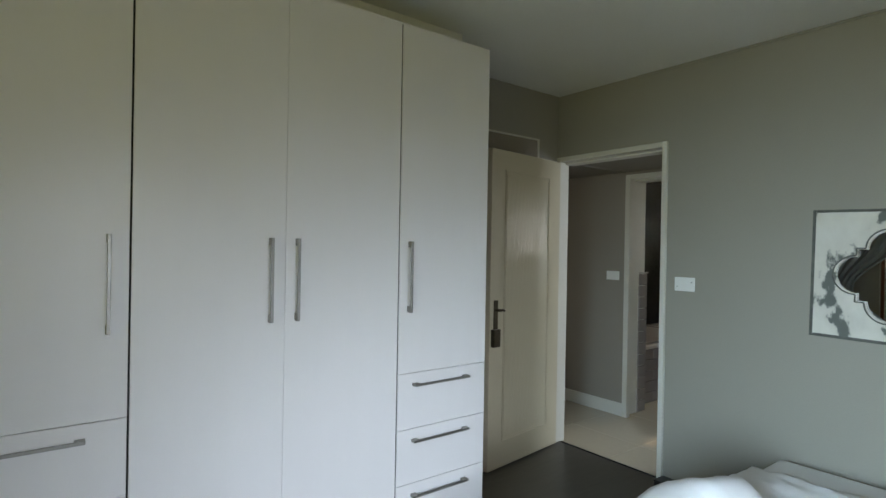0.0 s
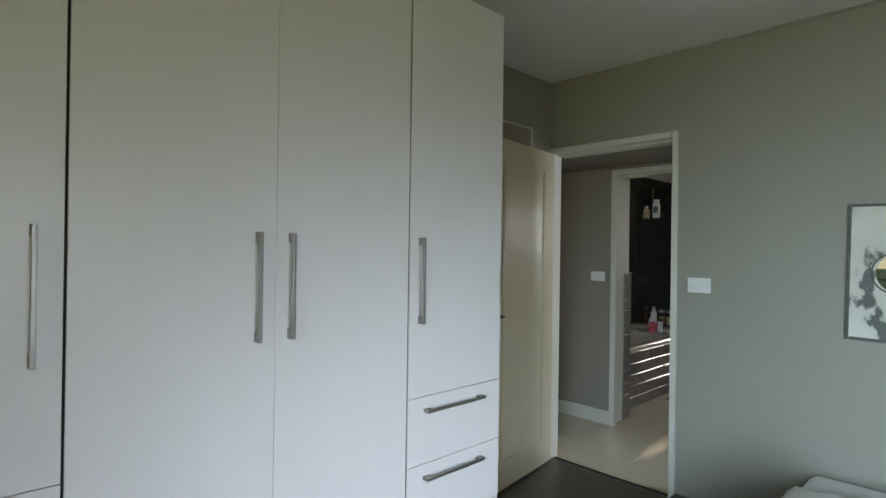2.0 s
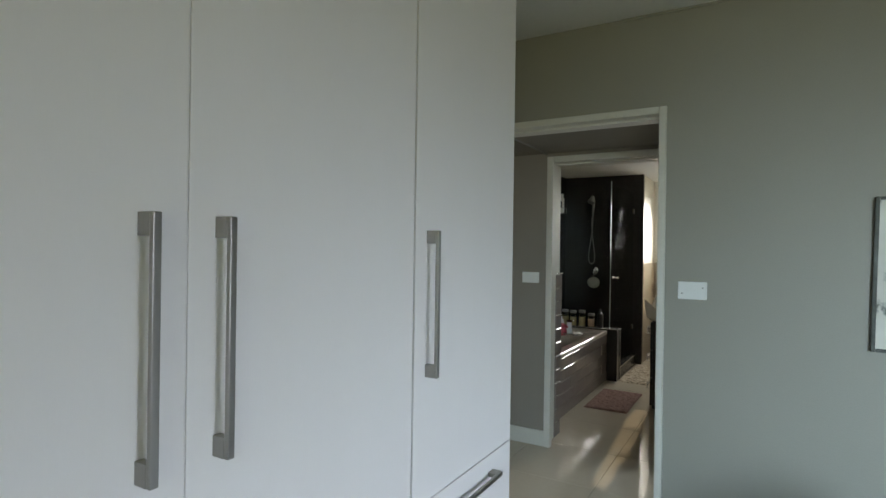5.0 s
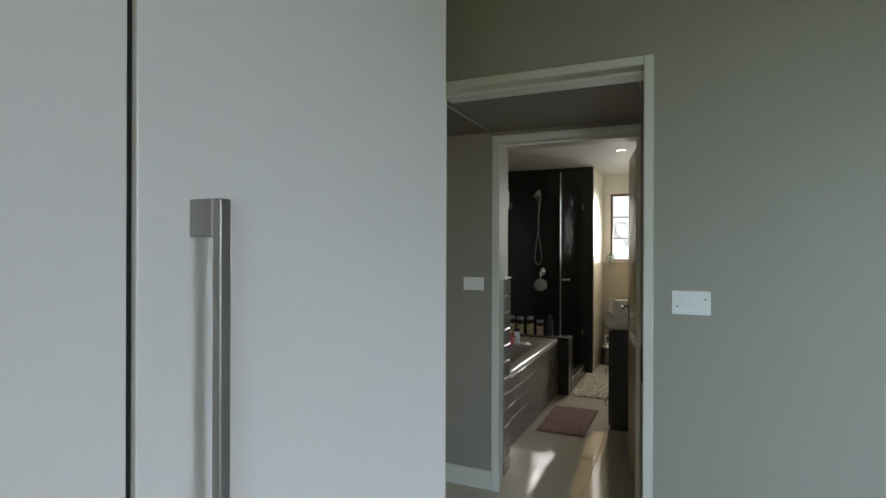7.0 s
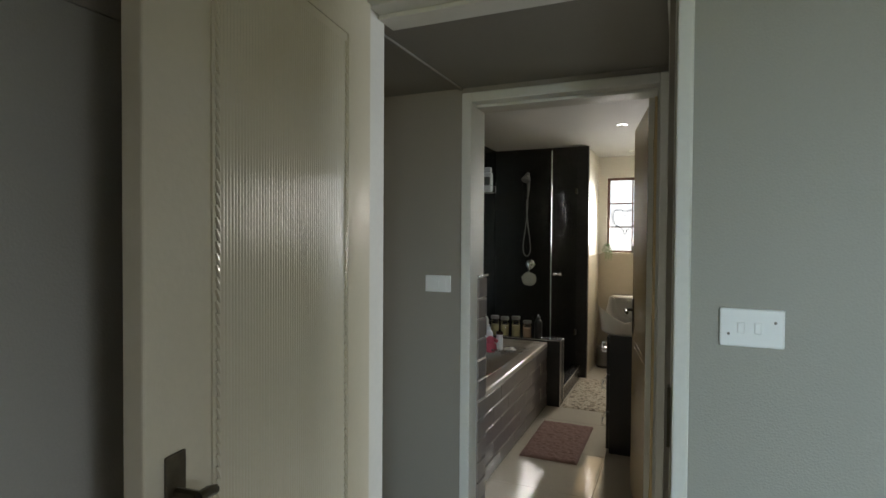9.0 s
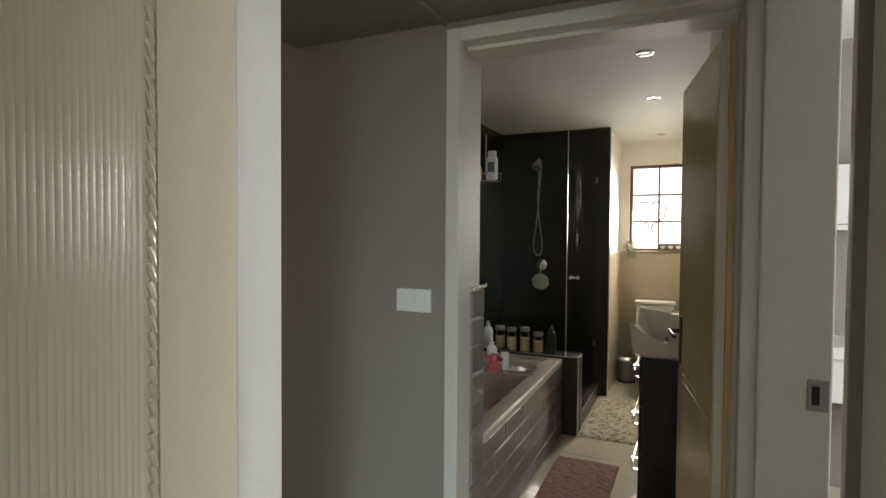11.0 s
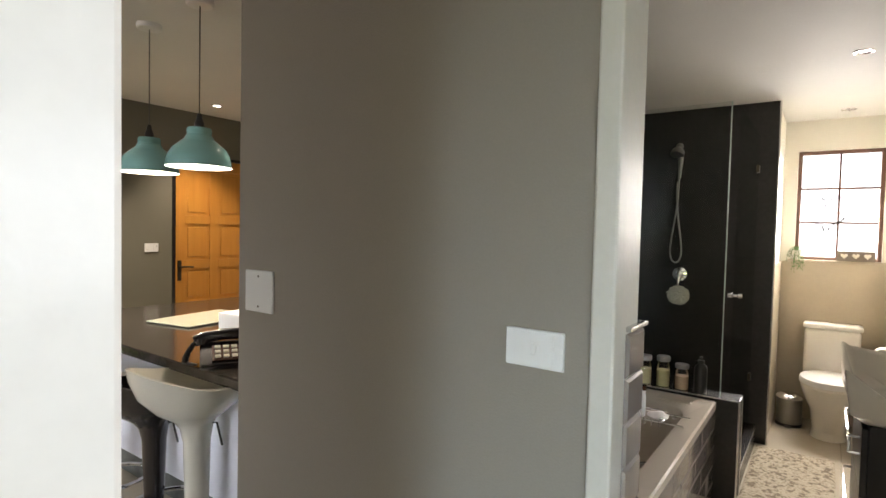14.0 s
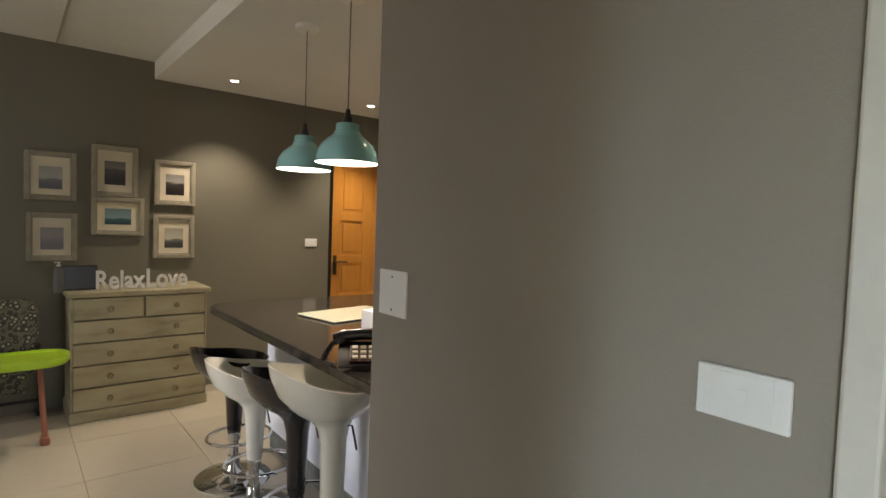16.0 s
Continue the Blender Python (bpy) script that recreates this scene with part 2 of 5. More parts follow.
M_MAT = ramped("dusty_pink_pile", [(0.0, (0.17, 0.095, 0.075)), (0.5, (0.25, 0.145, 0.115)), (1.0, (0.33, 0.20, 0.16))], 0.95, 60.0, bump=0.8, detail=3)
M_TOWEL = ramped("patterned_towel", [(0.0, (0.03, 0.02, 0.025)), (0.42, (0.05, 0.03, 0.035)), (0.48, (0.34, 0.25, 0.19)), (0.56, (0.42, 0.33, 0.26)), (0.62, (0.12, 0.05, 0.05)), (1.0, (0.05, 0.03, 0.04))], 0.95, 14.0, bump=0.4)
M_PURPLE = surf("purple_towel", (0.075, 0.05, 0.095), 0.95, var=0.3, fine=200, bump=0.5)
M_LEAF = surf("plant_leaf", (0.10, 0.20, 0.055), 0.5, var=0.4, fine=20, bump=0.1)
M_PUFF = surf("bath_puff_net", (0.66, 0.66, 0.60), 0.9, var=0.15, fine=120, bump=1.0, bump_scale=150)
M_BOX = surf("grey_brown_box_wood", (0.16, 0.13, 0.10), 0.7, var=0.3, bump=0.2)
M_CREAMHEART = surf("cream_paint", (0.70, 0.66, 0.56), 0.6, bump=0)
M_SALT = surf("bath_salt", (0.55, 0.47, 0.24), 0.9, var=0.25, fine=150, bump=0.5)
M_PEACH = surf("peach_salt", (0.62, 0.44, 0.29), 0.9, var=0.2, fine=150, bump=0.5)
M_PINK = surf("pink_plastic", (0.60, 0.10, 0.13), 0.3, bump=0)
M_BROWN = surf("brown_bottle", (0.06, 0.025, 0.015), 0.2, bump=0)
M_PAPER = surf("toilet_paper", (0.78, 0.76, 0.71), 0.95, var=0.03, bump=0.2)
M_GRASS = surf("lawn", (0.065, 0.115, 0.028), 0.95, var=0.4, fine=3, coarse=0.3, bump=0.3)
M_BRICK = surf("outside_plaster", (0.45, 0.41, 0.34), 0.9, var=0.1, bump=0.2)
M_CURTAIN = surf("grey_blue_curtain", (0.34, 0.37, 0.39), 0.9, var=0.06, fine=200, bump=0.1)
M_REDWOOD = surf("red_brown_window_wood", (0.20, 0.075, 0.035), 0.45, var=0.25, fine=40, bump=0.1, stretch=(6, 6, 1))
M_TEALBOX = surf("teal_bottle", (0.06, 0.24, 0.24), 0.3, bump=0)
M_NAVY = surf("dark_blue_plastic", (0.015, 0.02, 0.05), 0.3, bump=0)
M_IRON = surf("black_wire", (0.02, 0.017, 0.015), 0.5, 0.6, bump=0)
M_KEYPAD = surf("phone_keys", (0.55, 0.50, 0.36), 0.5, bump=0)


def seascape(name, sky_c, sea_c, level, contrast):
    """A print: a pale sky over a dark shore, broken up by streaks."""
    m = bpy.data.materials.new(name)
    m.use_nodes = True
    t, L = m.node_tree, m.node_tree.links
    b = t.nodes["Principled BSDF"]
    b.inputs["Roughness"].default_value = 0.35
    co, sep, n, mp = (t.nodes.new(k) for k in ("ShaderNodeTexCoord", "ShaderNodeSeparateXYZ", "ShaderNodeTexNoise", "ShaderNodeMapping"))
    mp.inputs["Scale"].default_value = (9, 9, 40)
    n.inputs["Scale"].default_value, n.inputs["Detail"].default_value = 1.2, 5
    L.new(co.outputs["Object"], sep.inputs[0]), L.new(co.outputs["Object"], mp.inputs[0]), L.new(mp.outputs[0], n.inputs["Vector"])
    ma = t.nodes.new("ShaderNodeMath")
    ma.operation, ma.inputs[1].default_value = "MULTIPLY_ADD", 0.06
    L.new(n.outputs[0], ma.inputs[0]), L.new(sep.outputs["Z"], ma.inputs[2])
    r = t.nodes.new("ShaderNodeValToRGB")
    e = r.color_ramp.elements
    e.new(0.5), e.new(0.6)
    mr = t.nodes.new("ShaderNodeMapRange")
    mr.inputs[1].default_value, mr.inputs[2].default_value = -0.05, 0.11
    L.new(ma.outputs[0], mr.inputs[0]), L.new(mr.outputs[0], r.inputs[0])
    for k, (p, c) in zip(e, [(0.1, sea_c), (level - 0.03, [v * contrast for v in sea_c]), (level + 0.03, sky_c), (1.0, [v * 0.7 for v in sky_c])]):
        k.position, k.color = p, (*c, 1)
    L.new(r.outputs[0], b.inputs["Base Color"])
    return m


PRINTS = [seascape("print_a", (0.34, 0.33, 0.27), (0.05, 0.045, 0.04), 0.38, 2.2), seascape("print_b", (0.20, 0.19, 0.17), (0.03, 0.025, 0.025), 0.62, 3.0),
          seascape("print_c", (0.32, 0.31, 0.29), (0.025, 0.022, 0.02), 0.52, 1.8), seascape("print_d", (0.20, 0.17, 0.16), (0.10, 0.085, 0.09), 0.5, 1.6),
          seascape("print_e", (0.16, 0.25, 0.26), (0.01, 0.035, 0.04), 0.42, 2.5), seascape("print_f", (0.47, 0.45, 0.36), (0.045, 0.05, 0.045), 0.36, 3.0)]


# ---- building helpers ----
def part(name, bm, material, parent=None, label="", smooth=False):
    """Links a bmesh as one mesh object, under a thing or a part."""
    bmesh.ops.recalc_face_normals(bm, faces=bm.faces)
    me = bpy.data.meshes.new(name)
    bm.to_mesh(me)
    bm.free()
    if smooth:
        me.shade_smooth()
        me.set_sharp_from_angle(angle=radians(40))
    me.materials.append(material)
    ob = new(name, me)
    if parent is not None:
        ob.parent = parent
    if label:
        ob["label"] = label
    return ob


def thing(name, label, category, x=0.0, y=0.0, z=0.0, rz=0.0, group=""):
    ob = new(name)
    ob.empty_display_size = 0.05
    ob.matrix_basis = pose(x, y, z, 0, 0, rz)
    return tagged(ob, label, category, group)


def box(x0, y0, z0, x1, y1, z1, r=0.0, bm=None, seg=2):
    """A box from corner to corner with rounded edges."""
    bm = bm or bmesh.new()
    made = bmesh.ops.create_cube(bm, size=1.0)["verts"]
    for v in made:
        v.co = Vector(((x0 + x1) / 2 + v.co.x * (x1 - x0), (y0 + y1) / 2 + v.co.y * (y1 - y0), (z0 + z1) / 2 + v.co.z * (z1 - z0)))
    if r > 0:
        edges = list({e for v in made for e in v.link_edges})
        bmesh.ops.bevel(bm, geom=edges, offset=r, segments=seg, profile=0.5, affect="EDGES", clamp_overlap=True)
    return bm


def boxes(rows, r=0.0):
    bm = bmesh.new()
    for row in rows:
        box(*row, r=r, bm=bm)
    return bm


def lathe(profile, steps=28, bm=None, cx=0.0, cy=0.0):
    """A turned body: profile of (radius, z)."""
    bm = bm or bmesh.new()
    rings = []
    for rad, z in profile:
        if rad < 1e-5:
            rings.append([bm.verts.new((cx, cy, z))])
        else:
            rings.append([bm.verts.new((cx + rad * math.cos(2 * math.pi * k / steps), cy + rad * math.sin(2 * math.pi * k / steps), z)) for k in range(steps)])
    for a, b in zip(rings, rings[1:]):
        for k in range(steps):
            if len(a) == 1 and len(b) == 1:
                continue
            if len(a) == 1:
                bm.faces.new((a[0], b[k], b[(k + 1) % steps]))
            elif len(b) == 1:
                bm.faces.new((a[k], a[(k + 1) % steps], b[0]))
            else:
                bm.faces.new((a[k], a[(k + 1) % steps], b[(k + 1) % steps], b[k]))
    return bm


def tube(points, rad, bm=None, steps=8, close=False):
    """A round bar along a line of points."""
    bm = bm or bmesh.new()
    pts = [Vector(p) for p in points]
    rings, n = [], len(pts)
    up = Vector((0.123, 0.31, 0.94))
    for k, p in enumerate(pts):
        a, b = (pts[k - 1], pts[(k + 1) % n]) if close else (pts[max(k - 1, 0)], pts[min(k + 1, n - 1)])
        d = (b - a).normalized()
        side = d.cross(up).normalized() if abs(d.dot(up)) < 0.98 else d.cross(Vector((1, 0, 0))).normalized()
        oth = d.cross(side)
        rings.append([bm.verts.new(p + rad * (side * math.cos(2 * math.pi * j / steps) + oth * math.sin(2 * math.pi * j / steps))) for j in range(steps)])
    pairs = list(zip(rings, rings[1:])) + ([(rings[-1], rings[0])] if close else [])
    for a, b in pairs:
        for j in range(steps):
            bm.faces.new((a[j], a[(j + 1) % steps], b[(j + 1) % steps], b[j]))
    if not close:
        bm.faces.new(rings[0]), bm.faces.new(rings[-1])
    return bm


def moved(bm, m):
    bmesh.ops.transform(bm, matrix=m, verts=bm.verts)
    return bm


def wall(name, material, axis, p0, p1, a0, a1, top, holes=(), bottom=-0.06):
    """A wall between p0 and p1 across its thickness and a0 to a1 along, with holes (b0, b1, z0, z1) right through it."""
    cuts = sorted({a0, a1, *[h[0] for h in holes], *[h[1] for h in holes]})
    bm = bmesh.new()
    for c0, c1 in zip(cuts, cuts[1:]):
        spans, mid = [(bottom, top)], (c0 + c1) / 2
        for b0, b1, z0, z1 in holes:
            if b0 <= mid <= b1:
                spans = [s for lo, hi in spans for s in ((lo, min(hi, z0)), (max(lo, z1), hi)) if s[1] - s[0] > 1e-4]
        for lo, hi in spans:
            box(*((p0, c0, lo, p1, c1, hi) if axis == "x" else (c0, p0, lo, c1, p1, hi)), bm=bm)
    return tagged(part(name, bm, material), kind="structure")


def setting(name, bm, material, smooth=False):
    return tagged(part(name, bm, material, smooth=smooth), kind="structure")


# ---- shell of the house ----
TOP = 2.72
# added glowing panel that gives the bathroom window its blown-out white view
setting("backdrop", box(12.0, -2.5, -0.35, 12.05, 7.0, 2.75), M_VIEWGLOW)
setting("ground", box(-90, -90, -0.42, 90, 90, -0.35), M_GRASS)
wall("wall_bedroom_east", M_SAGE, "x", 3.46, 3.582, -2.35, 2.795, TOP, [(1.784, 2.795, -0.06, 2.080)])
wall("wall_bedroom_north", M_SAGE, "y", 2.645, 2.795, -1.75, 3.46, TOP)
wall("wall_bedroom_west", M_SAGE, "x", -1.75, -1.60, -2.35, 2.645, TOP, [(-1.75, 1.95, 0.6, 2.1)])
wall("wall_bedroom_south", M_SAGE, "y", -2.35, -2.20, -1.60, 3.46, TOP, [(0.1, 1.7, 0.8, 2.0)])
wall("wall_passage_east", M_WALL, "x", 4.41, 4.56, 1.712, 3.63, TOP, [(1.838, 2.705, -0.06, 2.052)])
wall("wall_passage_south", M_WALL, "y", 1.71, 1.836, 3.582, 4.41, TOP, [(3.592, 4.405, -0.06, 2.052)])
wall("wall_bathroom_north", M_WALL, "y", 3.63, 3.815, 4.41, 8.68, TOP)
wall("wall_bathroom_south", M_BWALL, "y", 1.78, 1.93, 4.56, 8.53, TOP)
wall("wall_bathroom_east", M_BWALL, "x", 8.53, 8.68, 1.63, 3.63, TOP, [(2.015, 2.557, 1.25, 2.10)])
setting("wall_shower_back", box(7.70, 2.65, -0.05, 8.53, 3.63, TOP), M_BWALL)
wall("wall_kitchen_north", M_KWALL, "y", 7.22, 7.37, -1.75, 7.60, TOP, [(6.0, 6.86, -0.06, 2.07)])
wall("wall_kitchen_east", M_KWALL, "x", 7.45, 7.60, 3.78, 7.22, TOP)
wall("wall_lounge_west", M_KWALL, "x", -1.75, -1.60, 2.795, 7.22, TOP, [(3.9, 6.1, 0.4, 2.15)])
wall("wall_room_east", M_WALL, "x", 6.50, 6.65, -1.15, 1.78, TOP)
wall("wall_room_south", M_WALL, "y", -1.15, -1.0, 3.605, 6.50, TOP, [(4.3, 5.7, 0.9, 2.05)])
setting("roof", box(-2.0, -2.6, TOP, 8.9, 7.6, TOP + 0.12), M_BRICK)
setting("ceiling_bedroom", box(-1.6, -2.2, 2.525, 3.46, 2.645, 2.56), M_CEIL)
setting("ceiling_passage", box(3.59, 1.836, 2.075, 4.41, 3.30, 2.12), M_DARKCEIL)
setting("wall_bath_head", box(4.56, 2.705, 0.0, 4.70, 3.612, 2.335), M_BWALL)
setting("ceiling_bathroom", box(4.56, 1.93, 2.335, 8.53, 3.63, 2.40), M_CEIL)
setting("ceiling_lounge", boxes([(-1.6, 2.795, 2.592, 3.605, 7.22, 2.62), (3.605, 3.30, 2.592, 4.485, 7.22, 2.62)]), M_CEIL)
setting("ceiling_kitchen", box(4.485, 3.78, 2.462, 7.45, 7.22, 2.62), M_CEIL)
setting("ceiling_room", box(3.59, -1.0, 2.50, 6.50, 1.71, 2.55), M_CEIL)
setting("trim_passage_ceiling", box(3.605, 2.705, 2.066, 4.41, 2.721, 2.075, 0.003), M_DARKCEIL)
setting("trim_lounge_ceiling", box(3.86, 3.4, 2.587, 3.875, 7.20, 2.592), M_BRICK)
setting("floor_bedroom", box(-1.6, -2.2, -0.08, 3.50, 2.645, 0.004), M_LAM)
setting("threshold", box(3.488, 1.82, 0.0, 3.504, 2.60, 0.009, 0.002), M_GAP)
FLOOR = setting("floor", boxes([(3.50, -1.0, -0.10, 8.53, 3.78, -0.004), (-1.6, 3.78, -0.10, 7.45, 7.22, -0.004), (-1.6, 2.795, -0.10, 3.50, 3.78, -0.004)]), M_GROUT)
# cornice along the bedroom's east and north walls
setting("trim_cornice", boxes([(3.448, -2.2, 2.513, 3.46, 2.0, 2.525)], 0.004), M_SAGE)
setting("baseboard", boxes([(4.398, 2.70, 0.0, 4.41, 3.78, 0.11)], 0.004), M_FRAME)
# tiled surfaces of the bathroom
setting("wall_tiles_shower", boxes([(7.685, 2.636, 0.0, 7.70, 3.62, 2.335), (4.60, 3.612, 0.0, 7.685, 3.63, 2.335)]), M_DTILE)
setting("wall_tiles_nook", boxes([(7.70, 2.640, 0.0, 8.53, 2.65, 1.235), (8.518, 1.94, 0.0, 8.53, 2.64, 1.235), (6.6, 1.93, 0.0, 8.518, 1.94, 1.235)]), M_BEIGE)
setting("trim_shower_corner", box(7.680, 2.630, 0.0, 7.70, 2.640, 2.335, 0.002), M_TRIM)


# ---- doors and frames ----
def door_frame(name, x0, x1, y0, y1, top, face, label, stop0, jamb_depth, jamb_back):
    """A pressed-steel frame round an opening in a wall across x: a full jamb with a stop at y0, a short one of jamb_depth at y1."""
    e, w = 0.016, face
    bm = bmesh.new()
    box(x0 - e, y0, 0, x1 + e, y0 + w, top, 0.005, bm)
    box(x0 - e, y1 - w, 0, x0 + jamb_depth, y1 + jamb_back, top, 0.005, bm)
    box(x0 - e, y0 + w, top - w, x1 + e, y1 - w, top, 0.005, bm)
    box(x0 + 0.045, y0 + w, 0, x1 + e - 0.004, y0 + w + stop0, top - w, 0.002, bm)
    box(x0 + 0.045, y0 + w + stop0, top - w - 0.014, x1 + e - 0.004, y1 - w, top - w, 0.003, bm)
    return tagged(part(name, bm, M_FRAME), label, kind="structure")


F1 = door_frame("door_frame_1", 3.46, 3.582, 1.784, 2.646, 2.078, 0.034, "white gloss painted steel door frame", 0.005, 0.085, 0.148)
F2 = door_frame("door_frame_2", 4.41, 4.56, 1.840, 2.700, 2.050, 0.042, "white gloss painted door frame of the bathroom", 0.010, 0.036, 0.004)
setting("trim_bath_jamb", box(4.446, 2.703, 0, 4.704, 2.709, 2.048, 0.002), M_FRAME)
part("strike_plate", box(3.500, 1.8215, 0.92, 3.530, 1.8285, 1.06), M_BRONZE, F1)
bm = boxes([(4.378, 1.688, 0, 4.405, 1.844, 2.052), (3.586, 1.702, 0, 3.604, 1.8375, 2.052), (3.604, 1.702, 2.015, 4.378, 1.844, 2.052)], 0.005)
F3 = tagged(part("door_frame_3", bm, M_FRAME), "cream painted door frame at the passage end", kind="structure")
SP = part("strike_plate", boxes([(4.3745, 1.696, 0.995, 4.378, 1.738, 1.07)]), M_STEEL, F3)
# black block on the plate draws the shaded inside of the keeper hole
part("keeper_hole_shade", box(4.3735, 1.714, 1.010, 4.3755, 1.730, 1.055), M_GAP, SP)


def lever(parent, x, y, z, sx, out, reach=1.0):
    """A lever handle on a long plate; sx: the way the lever points, out: the way that it stands out."""
    p = part("handle_plate", box(x - 0.02, min(y, y + out * 0.006), z - 0.13, x + 0.02, max(y, y + out * 0.006), z + 0.06, 0.004), M_BRONZE, parent, "dark old brass handle plate")
    bm = tube([(x, y, z), (x, y + out * 0.045, z)], 0.009)
    tube([(x, y + out * 0.045, z), (x + sx * 0.05 * reach, y + out * 0.048, z + 0.002), (x + sx * 0.115 * reach, y + out * 0.044, z - 0.004)], 0.008, bm)
    part("lever", bm, M_BRONZE, p, smooth=True)
    return p


# the bedroom door, open against the alcove: local x runs from the hinge to the free edge
D1 = tagged(thing("door_1", "open cream gloss door with a reeded panel and rope moulding", "door", 3.412, 2.618, 0.004, 187.5), kind="structure")
W1, H1 = 0.765, 2.03
part("leaf", boxes([(0, 0, 0.012, W1, 0.036, H1)], 0.003), M_DOOR, D1)
bm = bmesh.new()
pitch = 0.0086
n = int((W1 - 0.31) / pitch)
prof = []
for k in range(n * 4 + 1):
    prof.append((0.157 + k * pitch / 4, 0.036 + 0.0013 * abs(math.sin(math.pi * k / 4))))
lo = [bm.verts.new((a, b, 0.20)) for a, b in prof]
hi = [bm.verts.new((a, b, 1.88)) for a, b in prof]
for k in range(len(prof) - 1):
    bm.faces.new((lo[k], lo[k + 1], hi[k + 1], hi[k]))
part("reeded_panel", bm, M_DOOR, D1, smooth=True)
bm = boxes([(0.135, 0.036, 0.18, 0.141, 0.040, 1.90), (W1 - 0.141, 0.036, 0.18, W1 - 0.135, 0.040, 1.90), (0.135, 0.036, 1.90, W1 - 0.135, 0.040, 1.906), (0.135, 0.036, 0.174, W1 - 0.135, 0.040, 0.18)])
part("moulding_fillet", bm, M_DOOR, D1)
bm = bmesh.new()
for xx in (0.149, W1 - 0.149):
    for k in range(86):
        z0 = 0.20 + k * 0.0195
        tube([(xx - 0.004, 0.0375, z0), (xx, 0.039, z0 + 0.011), (xx + 0.004, 0.0375, z0 + 0.022)], 0.0034, bm, 5)
part("rope_moulding", bm, M_DOOR, D1, smooth=True)
lever(D1, W1 - 0.055, 0.036, 1.02, -1, 1, 0.3)
part("lock_box", box(W1 - 0.075, 0.036, 0.79, W1 - 0.012, 0.066, 0.90, 0.004), M_BRONZE, D1, "old brass rim lock")

# the bathroom door, open inwards
D2 = tagged(thing("door_2", "open glossy tan bathroom door with raised panels", "door", 4.545, 1.905, 0.0, 9.8), kind="structure")
part("leaf", box(0, -0.036, 0.012, 0.775, 0, 2.005, 0.004), M_TANDOOR, D2)
for za, zb in ((0.16, 0.86), (1.02, 1.88)):
    bm = boxes([(0.11, 0.0, za, 0.665, 0.0025, zb)], 0.002)
    box(0.135, 0.0, za + 0.025, 0.64, 0.005, zb - 0.025, 0.004, bm)
    part("panel", bm, M_TANDOOR, D2)
lever(D2, 0.715, 0.0, 1.02, -1, 1)
for z in (0.25, 1.72):
    part("hinge", boxes([(0.0, 0.0, z, 0.034, 0.003, z + 0.10)], 0.001), M_TANDOOR, D2)

# ---- wardrobe ----
ward_gap = tagged(part("wardrobe_back_wall_filler", boxes([(0.16, 2.20, 2.40, 2.17, 2.62, 2.522)], 0.002), M_CEIL), kind="structure")


def bar_handle(parent, cx, cz, length, upright):
    """A flat steel bar on two square blocks, standing off the face at y = -0.02."""
    h = length / 2
    if upright:
        bm = box(cx - 0.0055, -0.050, cz - h, cx + 0.0055, -0.042, cz + h, 0.0015)
        for z in (cz - h, cz + h - 0.028):
            box(cx - 0.006, -0.0425, z, cx + 0.006, -0.0185, z + 0.028, 0.001, bm)
    else:
        bm = box(cx - h, -0.050, cz - 0.0055, cx + h, -0.042, cz + 0.0055, 0.0015)
        for x in (cx - h, cx + h - 0.028):
            box(x, -0.0425, cz - 0.006, x + 0.028, -0.0185, cz + 0.006, 0.001, bm)
    return part("handle", bm, M_STEEL, parent, "brushed steel bar handle")


def wardrobe(x, drawers, handle_x, gl, gr):
    w = 0.5165
    lab = "tall white melamine wardrobe unit with a long door" if not drawers else "tall white melamine wardrobe unit with drawers below"
    t = thing("wardrobe", lab, "wardrobe", x, 2.040, 0.0, group="built-in wardrobes")
    # carcass coloured black so that the door gaps look shaded
    part("body", boxes([(0.001, 0.0, 0.0, w - 0.001, 0.58, 2.388)]), M_GAP, t, "carcass blackened for the shade in its door gaps")
    g = 0.0014
    z0 = 0.09
    part("plinth", box(0.001, -0.002, 0.0, w - 0.001, 0.0, 0.084), M_WARD, t)
    tops = (0.343, 0.590, 0.842) if drawers else ()
    for z1 in tops:
        d = part("drawer", box(gl, -0.02, z0 + g, w - gr, 0.0, z1 - g, 0.0012), M_WARD, t)
        bar_handle(d, w / 2 - 0.018, z1 - 0.052, 0.32, False)
        z0 = z1
    d = part("door", box(gl, -0.02, z0 + g, w - gr, 0.0, 2.397, 0.0012), M_WARD, t)
    bar_handle(d, handle_x, 1.275, 0.317, True)
    # black strips fill the wider joints in place of their shade
    if gr > 0.002:
        part("gap_shade_strip", box(w - gr + 0.0003, -0.015, 0.09, w - 0.0002, 0.0, 2.39), M_GAP, t, "black strip for the shade in the joint")
    if gl > 0.002:
        part("gap_shade_strip", box(0.0002, -0.015, 0.09, gl - 0.0003, 0.0, 2.39), M_GAP, t, "black strip for the shade in the joint")
    return t


wardrobe(0.1365, True, 0.455, 0.001, 0.0034)
wardrobe(0.653, False, 0.458, 0.0034, 0.0005)
wardrobe(1.1695, False, 0.045, 0.0005, 0.0034)
wardrobe(1.686, True, 0.052, 0.0034, 0.0)
ends = [o for o in scene.objects if o.name.startswith("wardrobe") and o.type == "EMPTY"]
part("side_panel", box(0.5155, -0.004, 0.0, 0.5175, 0.598, 2.397), M_WARD, ends[-1])
part("side_panel", box(-0.001, -0.004, 0.0, 0.001, 0.598, 2.397), M_WARD, ends[0])


